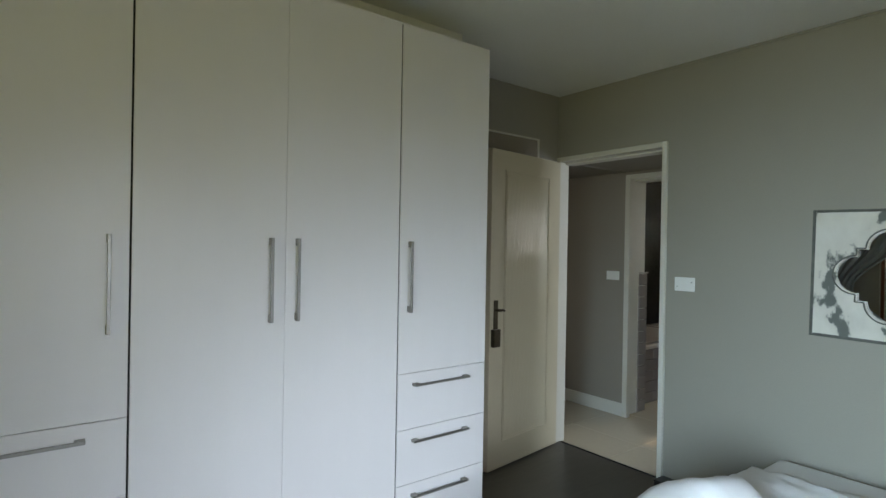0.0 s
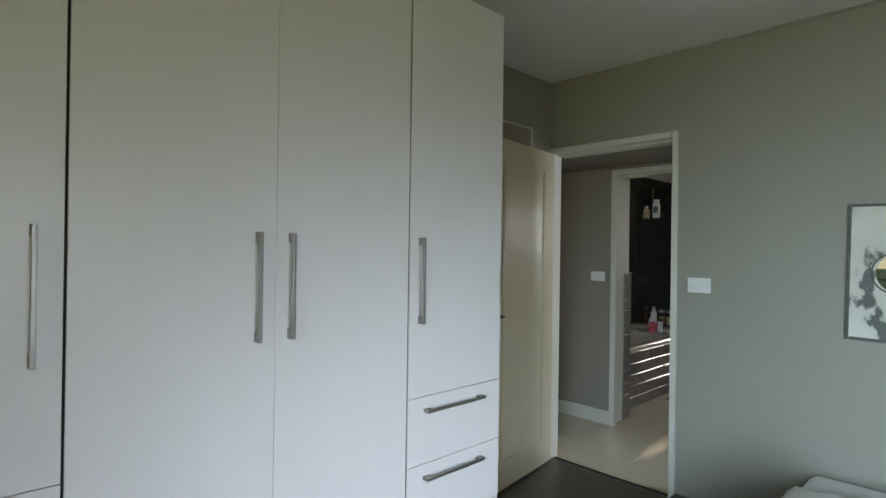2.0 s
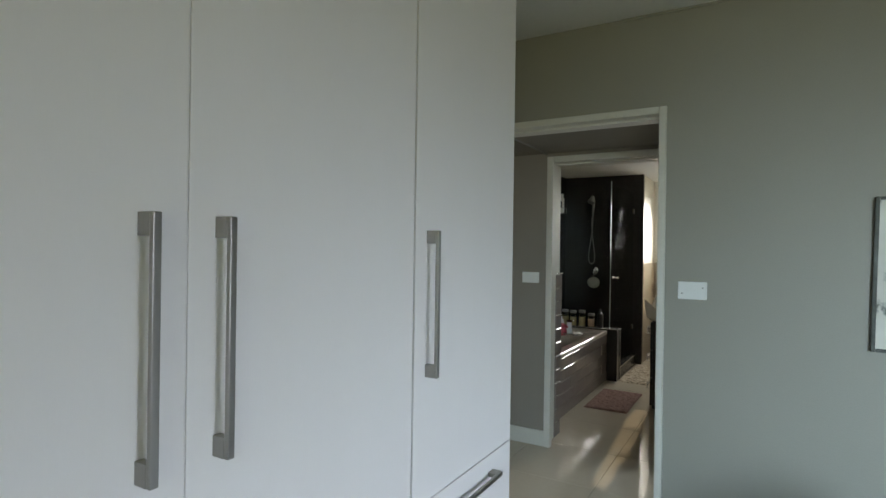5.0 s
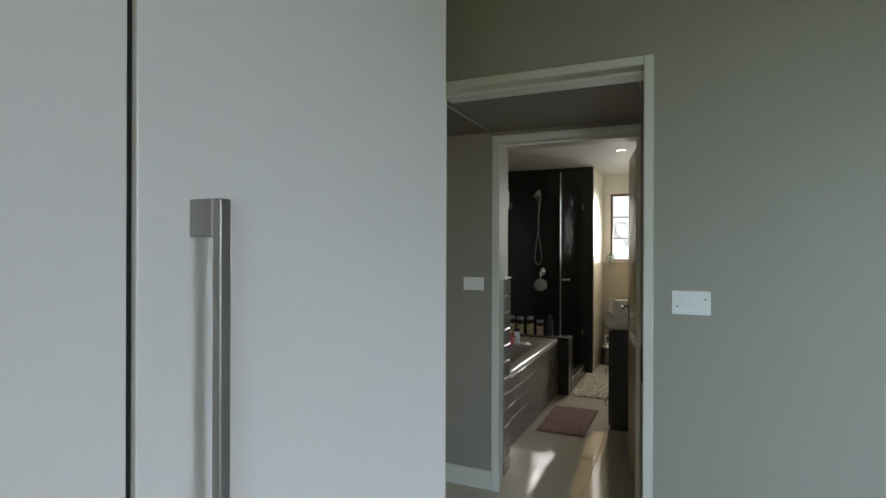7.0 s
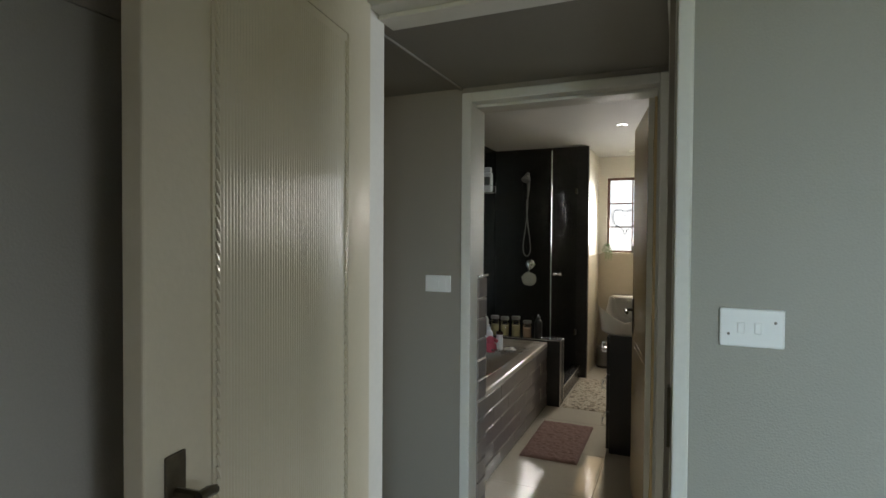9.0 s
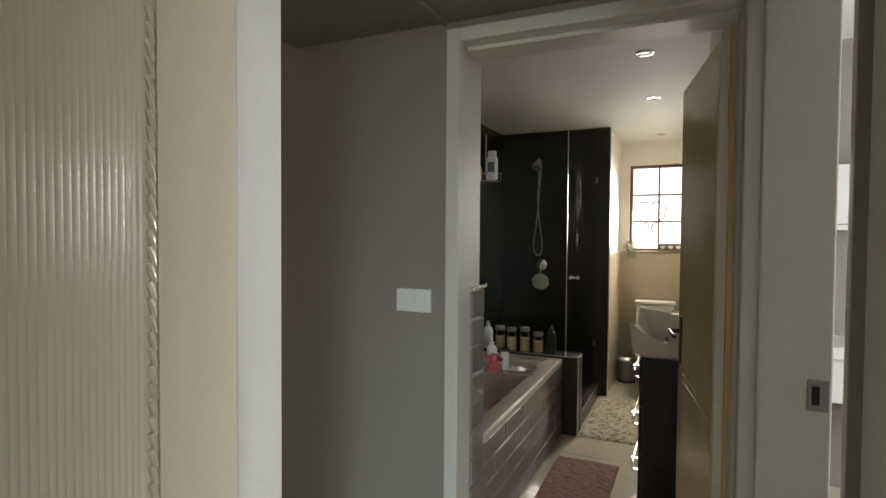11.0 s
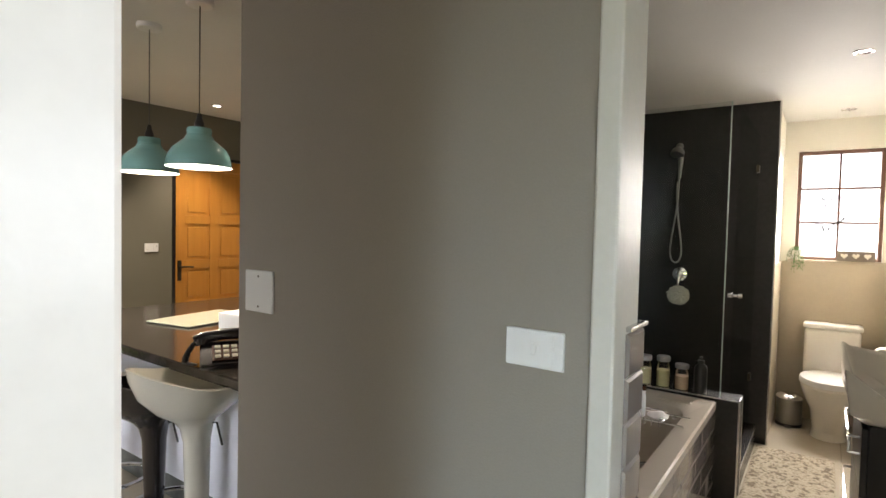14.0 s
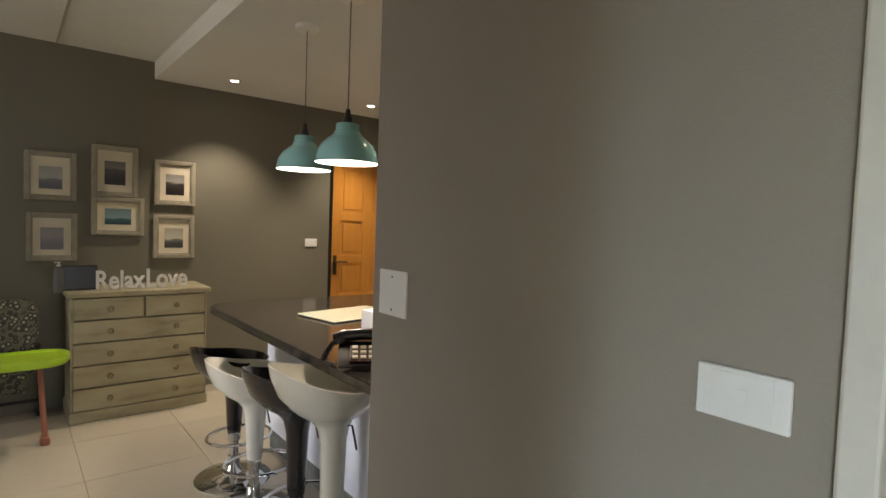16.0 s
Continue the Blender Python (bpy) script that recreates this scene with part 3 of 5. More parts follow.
# ---- switches ----
def switch_plate(name, m, w, h, rockers, label, screws=True, upright=False):
    """A wall plate in the local x-z plane, facing local -y."""
    t = tagged(new(name), label, "switch")
    t.matrix_basis = m
    part("plate", box(-w / 2, -0.009, -h / 2, w / 2, 0.0, h / 2, 0.003), M_PLASTIC, t)
    for x in rockers:
        part("rocker", box(x - 0.007, -0.0125, -0.012, x + 0.007, -0.0085, 0.012, 0.002), M_PLASTIC, t)
    if screws:
        for s in (-1, 1):
            x, z = (0, s * h * 0.36) if upright else (s * w * 0.36, s * h * 0.17)
            part("screw", moved(lathe([(0, 0), (0.0032, 0), (0.0028, 0.0012), (0, 0.0014)], 10), pose(x, -0.009, z, 90)), M_SCREW, t)
    return t


EAST = lambda x, y, z: pose(x, y, z, 0, 0, -90)
switch_plate("light_switch", EAST(3.46, 1.6650, 1.217), 0.121, 0.081, (-0.02, 0.012), "white plastic double light switch with two screws")
s = switch_plate("light_switch", EAST(4.41, 2.8190, 1.194), 0.126, 0.076, (0.0,), "white plastic single light switch by the bathroom door", False)
part("cover_edge", boxes([(-0.042, -0.0105, -0.032, 0.042, -0.0085, 0.032)], 0.001), M_PLASTIC, s)
switch_plate("blank_plate", EAST(4.41, 3.7080, 1.232), 0.127, 0.123, (), "white blank wall plate with two screws", True, True)
switch_plate("light_switch", pose(5.815, 7.22, 1.203, 0, 0, 0), 0.12, 0.075, (-0.02, 0.02), "white double light switch on the olive wall")

# ---- bedroom ----
# framed panel above the open door
P = thing("access_panel", "painted access panel with a white beaded frame", "panel", 2.86, 2.645, 2.0)
part("panel", box(-0.37, -0.006, -0.25, 0.37, 0.0, 0.175), M_WALL, P)
part("bead", boxes([(-0.385, -0.014, 0.175, 0.385, 0.0, 0.187), (0.370, -0.014, -0.25, 0.385, 0.0, 0.175), (-0.385, -0.014, -0.25, -0.370, 0.0, 0.175)], 0.003), M_FRAME, P)

# mirror in a chipped square frame with a quatrefoil opening
MR = thing("wall_mirror", "square mirror with a chipped white frame and quatrefoil opening", "mirror", 3.46, 0.709, 1.312, -90)
MR.matrix_basis = pose(3.46, 0.709, 1.312, 0, 0, -90) @ Matrix.Rotation(radians(0.9), 4, "Y")
S = 0.303


def quatrefoil(k, grow=0.0):
    """A point of the opening's outline at turn k (0 to 1)."""
    q, u = divmod(k * 4, 1.0)
    a = q * math.pi / 2
    r = 0.085 + grow
    ang = -math.pi / 2 + (u - 0.14) / 0.72 * math.pi
    if u < 0.07:
        p = (0.120 + grow, -(0.120 + grow))
    elif u < 0.14:
        p = (0.120 + grow, -r)
    elif u <= 0.86:
        p = (0.120 + grow + r * math.cos(ang), r * math.sin(ang))
    elif u <= 0.93:
        p = (0.120 + grow, r)
    else:
        p = (0.120 + grow, 0.120 + grow)
    return Vector((p[0] * math.cos(a) - p[1] * math.sin(a), p[0] * math.sin(a) + p[1] * math.cos(a)))


def square_edge(v, s):
    f = s / max(abs(v.x), abs(v.y), 1e-6)
    return v * f


N = 160
bm = bmesh.new()
inner = [quatrefoil(k / N) for k in range(N)]
rings = []
for ys, pick in ((-0.022, "in"), (-0.026, "lip"), (-0.022, "out"), (-0.003, "out")):
    ring = []
    for k in range(N):
        v = quatrefoil(k / N)
        if pick == "lip":
            v = v * 1.06
        if pick == "out":
            v = square_edge(quatrefoil(k / N), S)
        ring.append(bm.verts.new((v.x, ys, v.y)))
    rings.append(ring)
back = [bm.verts.new((v.x, -0.006, v.y)) for v in inner]
for a, b in [(back, rings[0]), (rings[0], rings[1]), (rings[1], rings[2]), (rings[2], rings[3])]:
    for k in range(N):
        bm.faces.new((a[k], a[(k + 1) % N], b[(k + 1) % N], b[k]))
part("frame", bm, M_DISTRESS, MR)
bm = bmesh.new()
hub = bm.verts.new((0, -0.005, 0))
rim = [bm.verts.new((v.x * 1.02, -0.005, v.y * 1.02)) for v in inner]
for k in range(N):
    bm.faces.new((hub, rim[k], rim[(k + 1) % N]))
part("glass", bm, M_MIRROR, MR, "silvered mirror glass")
bm = boxes([(-S - 0.003, -0.024, -S - 0.003, -S + 0.012, 0, S + 0.003), (S - 0.012, -0.024, -S - 0.003, S + 0.003, 0, S + 0.003), (-S + 0.012, -0.024, S - 0.010, S - 0.012, 0, S + 0.003), (-S + 0.012, -0.024, -S - 0.003, S - 0.012, 0, -S + 0.012)], 0.003)
part("edge_strip", bm, M_OLDGREY, MR, "worn grey wooden edge")
bm = bmesh.new()
for g, yy in ((0.005, -0.0250),):
    tube([(p.x, yy, p.y) for p in (quatrefoil(k / N, g) for k in range(N))], 0.0036, bm, 6, True)
part("bead", bm, M_OLDGREY, MR, "worn grey beaded edge")

# bed with a rumpled duvet
BED = thing("bed", "bed with a white base and upholstered mattress", "bed", 2.47, 0.34, 0.0)
part("base", box(-0.96, -0.80, 0.06, 0.95, 0.80, 0.26, 0.02), M_LINEN, BED)
part("mattress", box(-0.96, -0.80, 0.26, 0.95, 0.80, 0.38, 0.05, seg=4), M_LINEN, BED)
for x in (-0.85, 0.85):
    for y in (-0.7, 0.7):
        part("leg", box(x - 0.03, y - 0.03, 0, x + 0.03, y + 0.03, 0.06, 0.004), M_BLACK, BED)
bm = bmesh.new()
nx, ny = 90, 80
grid = []
for i in range(nx + 1):
    for j in range(ny + 1):
        u, v = i / nx, j / ny
        x, y = -0.98 + 1.6 * u, -0.84 + 1.68 * v
        z = 0.384
        z += 0.140 * math.exp(-(((x + 0.22) / 0.30) ** 2 + ((y - 0.72) / 0.17) ** 2)) + 0.110 * math.exp(-(((x - 0.02) / 0.20) ** 2 + ((y - 0.60) / 0.10) ** 2))
        z += 0.030 * noise.noise(Vector((x * 3.1, y * 3.1, 0.3))) + 0.012 * noise.noise(Vector((x * 9 + y * 4, y * 3, 2.1)))
        z += 0.016 * (1 - abs(noise.noise(Vector((x * 5.5 - y * 3.0, x * 2.2 + y * 5.0, 4.4))))) ** 5 + 0.006 * noise.noise(Vector((x * 22, y * 17, 7.7)))
        edge = min(u * 1.6, (1 - v) * 1.68, v * 1.68)
        z -= 0.16 * max(0.0, 1 - edge / 0.07) ** 2
        grid.append(bm.verts.new((x, y, z)))
for i in range(nx):
    for j in range(ny):
        a = i * (ny + 1) + j
        bm.faces.new((grid[a], grid[a + ny + 1], grid[a + ny + 2], grid[a + 1]))
DV = part("duvet", bm, M_LINEN, None, smooth=True)
DV.matrix_basis = pose(2.47, 0.34, 0)
mod = DV.modifiers.new("thick", "SOLIDIFY")
mod.thickness, mod.offset = 0.022, 1.0
tagged(DV, "rumpled white cotton duvet heaped on the bed", "duvet")
PB = thing("plastic_box", "flat black plastic box on the floor by the wall", "box", 3.395, 1.70, 0.0)
part("body", box(-0.05, -0.075, 0.0, 0.05, 0.075, 0.045, 0.008), M_BLACK, PB)
part("lid", box(-0.052, -0.077, 0.045, 0.052, 0.077, 0.055, 0.004), M_BLACK, PB)


def casement(name, axis_pose, w, h, cols, rows, material, label, bars=0.018, f=0.034):
    """A window in the local x-z plane, sill at z = 0, centred on x."""
    t = tagged(new(name), label, "window", kind="structure")
    t.matrix_basis = axis_pose
    part("window_frame", boxes([(-w / 2, -0.03, 0, -w / 2 + f, 0.03, h), (w / 2 - f, -0.03, 0, w / 2, 0.03, h), (-w / 2 + f, -0.03, h - f, w / 2 - f, 0.03, h), (-w / 2 + f, -0.03, 0, w / 2 - f, 0.03, f)], 0.004), material, t)
    iw, ih = w - 2 * f, h - 2 * f
    for k in range(1, cols):
        x = -iw / 2 + iw * k / cols
        part("glazing_bar", box(x - bars / 2, -0.014, f, x + bars / 2, 0.014, h - f, 0.002), material, t)
    for k in range(1, rows):
        z = f + ih * k / rows
        part("glazing_bar", box(-iw / 2, -0.012, z - bars / 2, iw / 2, 0.012, z + bars / 2, 0.002), material, t)
    for i in range(cols):
        for j in range(rows):
            p = part("pane", box(-iw / 2 + iw * i / cols, -0.002, f + ih * j / rows, -iw / 2 + iw * (i + 1) / cols, 0.002, f + ih * (j + 1) / rows), M_GLASS, t)
            p.visible_shadow = False
    return t


# windows 2, 4 and 5 are assumed, out of view, to let light in
casement("window_1", pose(-1.69, 0.1, 0.6, 0, 0, 90), 3.7, 1.5, 6, 3, M_REDWOOD, "red-brown wooden window with small panes")
casement("window_2", pose(0.9, -2.29, 0.8, 0, 0, 0), 1.6, 1.2, 3, 3, M_REDWOOD, "red-brown wooden window with small panes")
casement("window_3", pose(8.60, 2.286, 1.25, 0, 0, 90), 0.542, 0.85, 2, 3, M_WINWOOD, "dark wooden bathroom window with six small panes", 0.015, 0.026)
casement("window_4", pose(-1.69, 5.0, 0.4, 0, 0, 90), 2.2, 1.75, 3, 2, M_WINWOOD, "assumed dark wooden lounge window, out of view")
casement("window_5", pose(5.0, -1.09, 0.9, 0, 0, 0), 1.4, 1.15, 3, 2, M_WINWOOD, "dark wooden window")
# curtain gathered beside the bedroom window
CU = thing("curtain", "grey-blue curtain tied back beside the window", "curtain", -1.60, 2.0, 0.0)
bm = bmesh.new()
cols, rws = 60, 24
vs = []
for j in range(rws + 1):
    z = 0.02 + 2.28 * j / rws
    pinch = 1 - 0.62 * math.exp(-((z - 1.0) / 0.42) ** 2)
    for i in range(cols + 1):
        u = i / cols
        y = 0.55 - (0.95 * pinch) * (1 - u)
        vs.append(bm.verts.new((0.075 + 0.035 * pinch * math.sin(u * 44), y, z)))
for j in range(rws):
    for i in range(cols):
        a = j * (cols + 1) + i
        bm.faces.new((vs[a], vs[a + 1], vs[a + cols + 2], vs[a + cols + 1]))
c = part("cloth", bm, M_CURTAIN, CU, smooth=True)
part("rail", moved(tube([(0.07, -2.5, 2.31), (0.07, 0.6, 2.31)], 0.012), Matrix()), M_BRONZE, CU)

# ---- second room, seen through the passage door ----
SH = thing("wall_shelf", "white floating shelf with a drawer on the far wall", "shelf", 6.29, 1.15, 0.0)
part("shelf_top", box(-0.21, -0.45, 0.80, 0.21, 0.40, 0.858, 0.004), M_PLASTIC, SH)
part("drawer", box(-0.19, -0.43, 0.575, 0.21, 0.38, 0.80, 0.006), M_PLASTIC, SH)
WC = thing("wall_cabinet", "white cupboard on the grey wall", "cupboard", 6.40, 1.15, 0.0)
part("body", box(-0.10, -0.40, 1.47, 0.10, 0.40, 1.79, 0.004), M_PLASTIC, WC)
part("door", box(-0.116, -0.395, 1.475, -0.10, 0.395, 1.785, 0.004), M_PLASTIC, WC)
part("ledge", box(-0.13, -0.40, 1.445, 0.10, 0.40, 1.47, 0.003), M_PLASTIC, WC)


def bottle(name, label, cat, x, y, z, h, r, material, cap, capm, neck=0.45, group=""):
    t = thing(name, label, cat, x, y, z, 0, group)
    part("body", lathe([(0, 0), (r * 0.9, 0), (r, h * 0.03), (r, h * 0.66), (r * 0.85, h * 0.74), (r * neck, h * 0.80), (r * neck, h * 0.86), (0, h * 0.86)], 20), material, t, smooth=True)
    if cap == "pump":
        bm = lathe([(0, h * 0.86), (r * 0.5, h * 0.86), (r * 0.5, h * 0.90), (r * 0.14, h * 0.90), (r * 0.14, h * 0.97), (0, h * 0.97)], 14)
        box(-r * 0.9, -r * 0.2, h * 0.965, r * 0.35, r * 0.2, h, 0.002, bm)
    else:
        bm = lathe([(0, h * 0.86), (r * neck * 1.12, h * 0.86), (r * neck * 1.1, h), (0, h)], 16)
    part("pump" if cap == "pump" else "cap", bm, capm, t, smooth=True)
    return t


bt = bottle("bottle", "teal plastic bottle lying among toiletries", "bottle", 6.24, 1.10, 0.92, 0.20, 0.05, M_TEALBOX, "cap", M_TEALBOX)
bt.matrix_basis = pose(6.24, 1.22, 0.908, 90, 0, 12)
bottle("bottle", "small white cream bottle on the shelf", "bottle", 6.15, 1.265, 0.858, 0.13, 0.018, M_PLASTIC, "cap", M_PLASTIC)
bottle("jar", "small dark blue jar on the shelf", "jar", 6.13, 1.17, 0.858, 0.05, 0.04, M_NAVY, "cap", M_NAVY, 0.9)

# ---- bathroom ----
# tiled pier at the foot of the bath
setting("wall_bath_pier", box(4.70, 2.7075, 0.0, 4.734, 3.612, 1.212), M_GROUT)
PIER = bpy.data.objects["wall_bath_pier"]
setting("trim_bath_pier", boxes([(4.612, 2.688, 1.212, 4.742, 2.703, 1.224), (4.704, 2.703, 1.212, 4.742, 3.612, 1.224)], 0.003), M_TRIM)
# bath tub
BT = thing("bathtub", "built-in bathtub with a cream acrylic rim", "bathtub", 4.736, 2.80, 0.0)
L_, D_ = 1.884, 0.812
bm = bmesh.new()


def rrect(x0, y0, x1, y1, r, z, n=8):
    pts = []
    for cx, cy, a in ((x1 - r, y1 - r, 0), (x0 + r, y1 - r, 90), (x0 + r, y0 + r, 180), (x1 - r, y0 + r, 270)):
        for k in range(n + 1):
            t = radians(a + 90 * k / n)
            pts.append((cx + r * math.cos(t), cy + r * math.sin(t), z))
    return pts


levels = [rrect(0, 0, L_, D_, 0.004, 0.500), rrect(0, 0, L_, D_, 0.004, 0.530), rrect(0.008, 0.008, L_ - 0.008, D_ - 0.008, 0.006, 0.538),
          rrect(0.11, 0.085, L_ - 0.20, D_ - 0.085, 0.16, 0.538), rrect(0.122, 0.097, L_ - 0.212, D_ - 0.097, 0.155, 0.530), rrect(0.15, 0.12, L_ - 0.27, D_ - 0.12, 0.15, 0.40),
          rrect(0.20, 0.16, L_ - 0.40, D_ - 0.16, 0.14, 0.16), rrect(0.26, 0.20, L_ - 0.48, D_ - 0.20, 0.12, 0.13)]
rings = [[bm.verts.new(p) for p in lv] for lv in levels]
for a, b in zip(rings, rings[1:]):
    for k in range(len(a)):
        bm.faces.new((a[k], a[(k + 1) % len(a)], b[(k + 1) % len(a)], b[k]))
bm.faces.new(rings[-1])
part("tub", bm, M_ACRYL, BT, smooth=True)
part("apron", box(0.0, 0.012, 0.0, L_, 0.03, 0.50), M_GROUT, BT)
for xx, yy in ((L_ - 0.30, 0.10), (0.75, 0.10)):
    part("grip", tube([(xx, yy, 0.49), (xx + 0.03, yy + 0.05, 0.485), (xx + 0.17, yy + 0.05, 0.485), (xx + 0.20, yy, 0.49)], 0.012), M_CHROME, BT, smooth=True)
part("soap_recess", box(L_ - 0.155, 0.10, 0.537, L_ - 0.05, 0.27, 0.541, 0.002), M_ACRYL, BT)
# half wall and kerb of the shower
HW = setting("wall_shower_half", box(6.625, 2.695, 0.0, 6.755, 3.612, 0.548), M_DTILE)
setting("trim_shower_half", boxes([(6.620, 2.690, 0.548, 6.760, 3.612, 0.556), (6.619, 2.689, 0.0, 6.631, 2.697, 0.548), (6.749, 2.689, 0.0, 6.761, 2.697, 0.548)], 0.002), M_TRIM)
setting("wall_shower_kerb", box(6.755, 2.70, 0.0, 7.685, 2.79, 0.13), M_DTILE)
setting("trim_shower_kerb", boxes([(6.761, 2.694, 0.122, 7.680, 2.702, 0.134)], 0.002), M_TRIM)
SG = thing("shower_screen", "clear frameless glass shower screen on a half wall", "shower screen", 6.69, 2.79, 0.556)
g1 = part("fixed_pane", box(-0.004, 0.006, 0.0, 0.004, 0.822, 1.59), M_SHOWERGLASS, SG)
g1.visible_shadow = False
part("pane_edge", box(-0.004, 0.0, 0.0, 0.004, 0.006, 1.59, 0.001), M_GLASSEDGE, SG, "bright polished glass edge")
g2 = part("glass_door", box(0.02, -0.045, -0.40, 0.97, -0.037, 1.55), M_SHOWERGLASS, SG)
g2.visible_shadow = False
part("knob", moved(lathe([(0, -0.03), (0.013, -0.03), (0.014, -0.012), (0.008, -0.006), (0.008, 0.014), (0.014, 0.02), (0.013, 0.038), (0, 0.038)], 16), pose(0.032, -0.04, 0.545, 90)), M_CHROME, g2, "chrome knob", True)
for z in (-0.12, 1.30):
    part("hinge", box(0.93, -0.050, z, 0.985, -0.032, z + 0.05, 0.003), M_BRONZE, SG)

# shower fittings on the back wall
SF = thing("shower_set", "chrome hand shower on a hose with a wall mixer", "shower", 7.685, 3.245, 0.0)
part("arm", tube([(0, 0.0, 2.03), (-0.05, 0.0, 2.06), (-0.085, 0.0, 2.05)], 0.012), M_STEEL, SF, smooth=True)
bm = lathe([(0, 0.045), (0.020, 0.045), (0.026, 0.03), (0.022, 0.015), (0.030, 0.005), (0.042, -0.01), (0.048, -0.035), (0.046, -0.045), (0, -0.048)], 24)
part("head", moved(bm, pose(-0.10, 0.0, 2.035, 8, 26, 0)), M_STEEL, SF, "ribbed chrome shower head", True)
bm = lathe([(0, 0), (0.010, 0), (0.013, 0.06), (0.017, 0.13), (0.015, 0.17), (0, 0.175)], 18)
part("hand_shower", moved(bm, pose(-0.075, -0.006, 1.83, 4, -6, 0)), M_STEEL, SF, smooth=True)
pts = []
for k in range(61):
    a = k / 60
    yy = 0.058 * math.sin(2 * math.pi * a) * math.sin(math.pi * a) ** 1.5
    pts.append((-0.055, yy + 0.012 * a, 1.83 - 0.60 * math.sin(math.pi * a) - 0.02 * a))
part("hose", tube(pts, 0.006, None, 8), M_STEEL, SF, "ribbed chrome hose", True)
mx = part("mixer", moved(lathe([(0, 0), (0.052, 0), (0.050, 0.010), (0.026, 0.016), (0.024, 0.050), (0, 0.055)], 28), pose(0, -0.02, 1.135, 0, -90, 0)), M_CHROME, SF, "round chrome mixer plate", True)
part("mixer_lever", tube([(-0.045, -0.02, 1.135), (-0.062, -0.02, 1.105), (-0.068, -0.022, 1.055)], 0.011), M_CHROME, mx, smooth=True)
bm = bmesh.new()
bmesh.ops.create_icosphere(bm, subdivisions=5, radius=0.070)
for v in bm.verts:
    d = v.co.normalized()
    frill = abs(noise.noise(d * 5.5)) * 0.30 + abs(noise.noise(d * 13.0 + Vector((3, 1, 7)))) * 0.22
    v.co = v.co * (0.90 + frill)
    v.co.z *= 0.92
PF = part("bath_puff", moved(bm, pose(-0.085, -0.03, 0.985)), M_PUFF, None, smooth=True)
PF.matrix_basis = pose(7.685, 3.245, 0.0)
tagged(PF, "white net bath puff hanging from the shower mixer", "bath puff")

# jars and bottles along the half wall
for k, (y, h, fill) in enumerate(((3.275, 0.17, M_SALT), (3.185, 0.165, M_SALT), (3.085, 0.175, M_SALT), (2.985, 0.145, M_PEACH))):
    lab = "glass jar of yellow bath salts with a steel lid" if fill is M_SALT else "squat glass jar of peach bath salts with a steel lid"
    t = thing("storage_jar", lab, "jar", 6.66 if k else 6.665, y, 0.556, 0, "jars on the half wall")
    r = 0.040
    part("contents", lathe([(0, 0.006), (r - 0.006, 0.006), (r - 0.005, h * 0.55), (0, h * 0.57)], 20), fill, t, smooth=True)
    gl = part("glass", lathe([(0, 0), (r, 0), (r + 0.001, 0.01), (r, h * 0.68), (r * 0.8, h * 0.80), (r * 0.8, h * 0.84)], 22), M_GLASS, t, "clear glass", True)
    part("lid", lathe([(r * 0.72, h * 0.84), (r * 0.90, h * 0.84), (r * 0.92, h * 0.97), (r * 0.86, h), (0, h)], 22), M_STEEL, t, "brushed steel lid", True)
bottle("pump_bottle", "black pump bottle on the shower half wall", "bottle", 6.665, 2.89, 0.556, 0.20, 0.034, M_BLACK, "pump", M_BLACK)
bottle("pump_bottle", "clear white lotion bottle on the shower half wall", "bottle", 6.66, 3.37, 0.556, 0.20, 0.036, M_CERAMIC, "pump", M_PLASTIC)
bottle("lotion_bottle", "dark glass bottle on the shower half wall", "bottle", 6.66, 3.46, 0.556, 0.18, 0.034, M_BROWN, "cap", M_BLACK)
# wire caddy with a bottle, hung on the glass
CD = thing("shower_caddy", "wire caddy hung over the glass screen", "caddy", 6.66, 3.40, 1.80)
bm = tube([(0.03, 0, 0.35), (0.0, 0, 0.36), (0.0, 0, 0.06)], 0.003)
for z in (0.0, 0.06):
    tube([(-0.09, -0.12, z), (0.0, -0.12, z), (0.0, 0.12, z), (-0.09, 0.12, z)], 0.0025, bm, 6, True)
for k in range(7):
    tube([(-0.09, -0.12 + 0.04 * k, 0), (0.0, -0.12 + 0.04 * k, 0), (0.0, -0.12 + 0.04 * k, 0.06)], 0.002, bm, 6)
part("basket", bm, M_CHROME, CD, smooth=True)
WB = thing("bottle_dispenser", "white plastic bottle with a grey label in the caddy", "bottle", 6.615, 3.335, 1.806)
part("body", boxes([(-0.025, -0.040, 0.0, 0.025, 0.040, 0.17)], 0.014), M_PLASTIC, WB)
part("cap", box(-0.018, -0.030, 0.17, 0.018, 0.030, 0.215, 0.008), M_PLASTIC, WB)
part("label_panel", box(-0.0262, -0.026, 0.06, -0.0248, 0.026, 0.13), M_OLDGREY, WB, "grey printed label")
bottle("sponge_bottle", "pale bottle in the caddy", "bottle", 6.615, 3.455, 1.806, 0.14, 0.035, M_PEACH, "cap", M_PLASTIC)

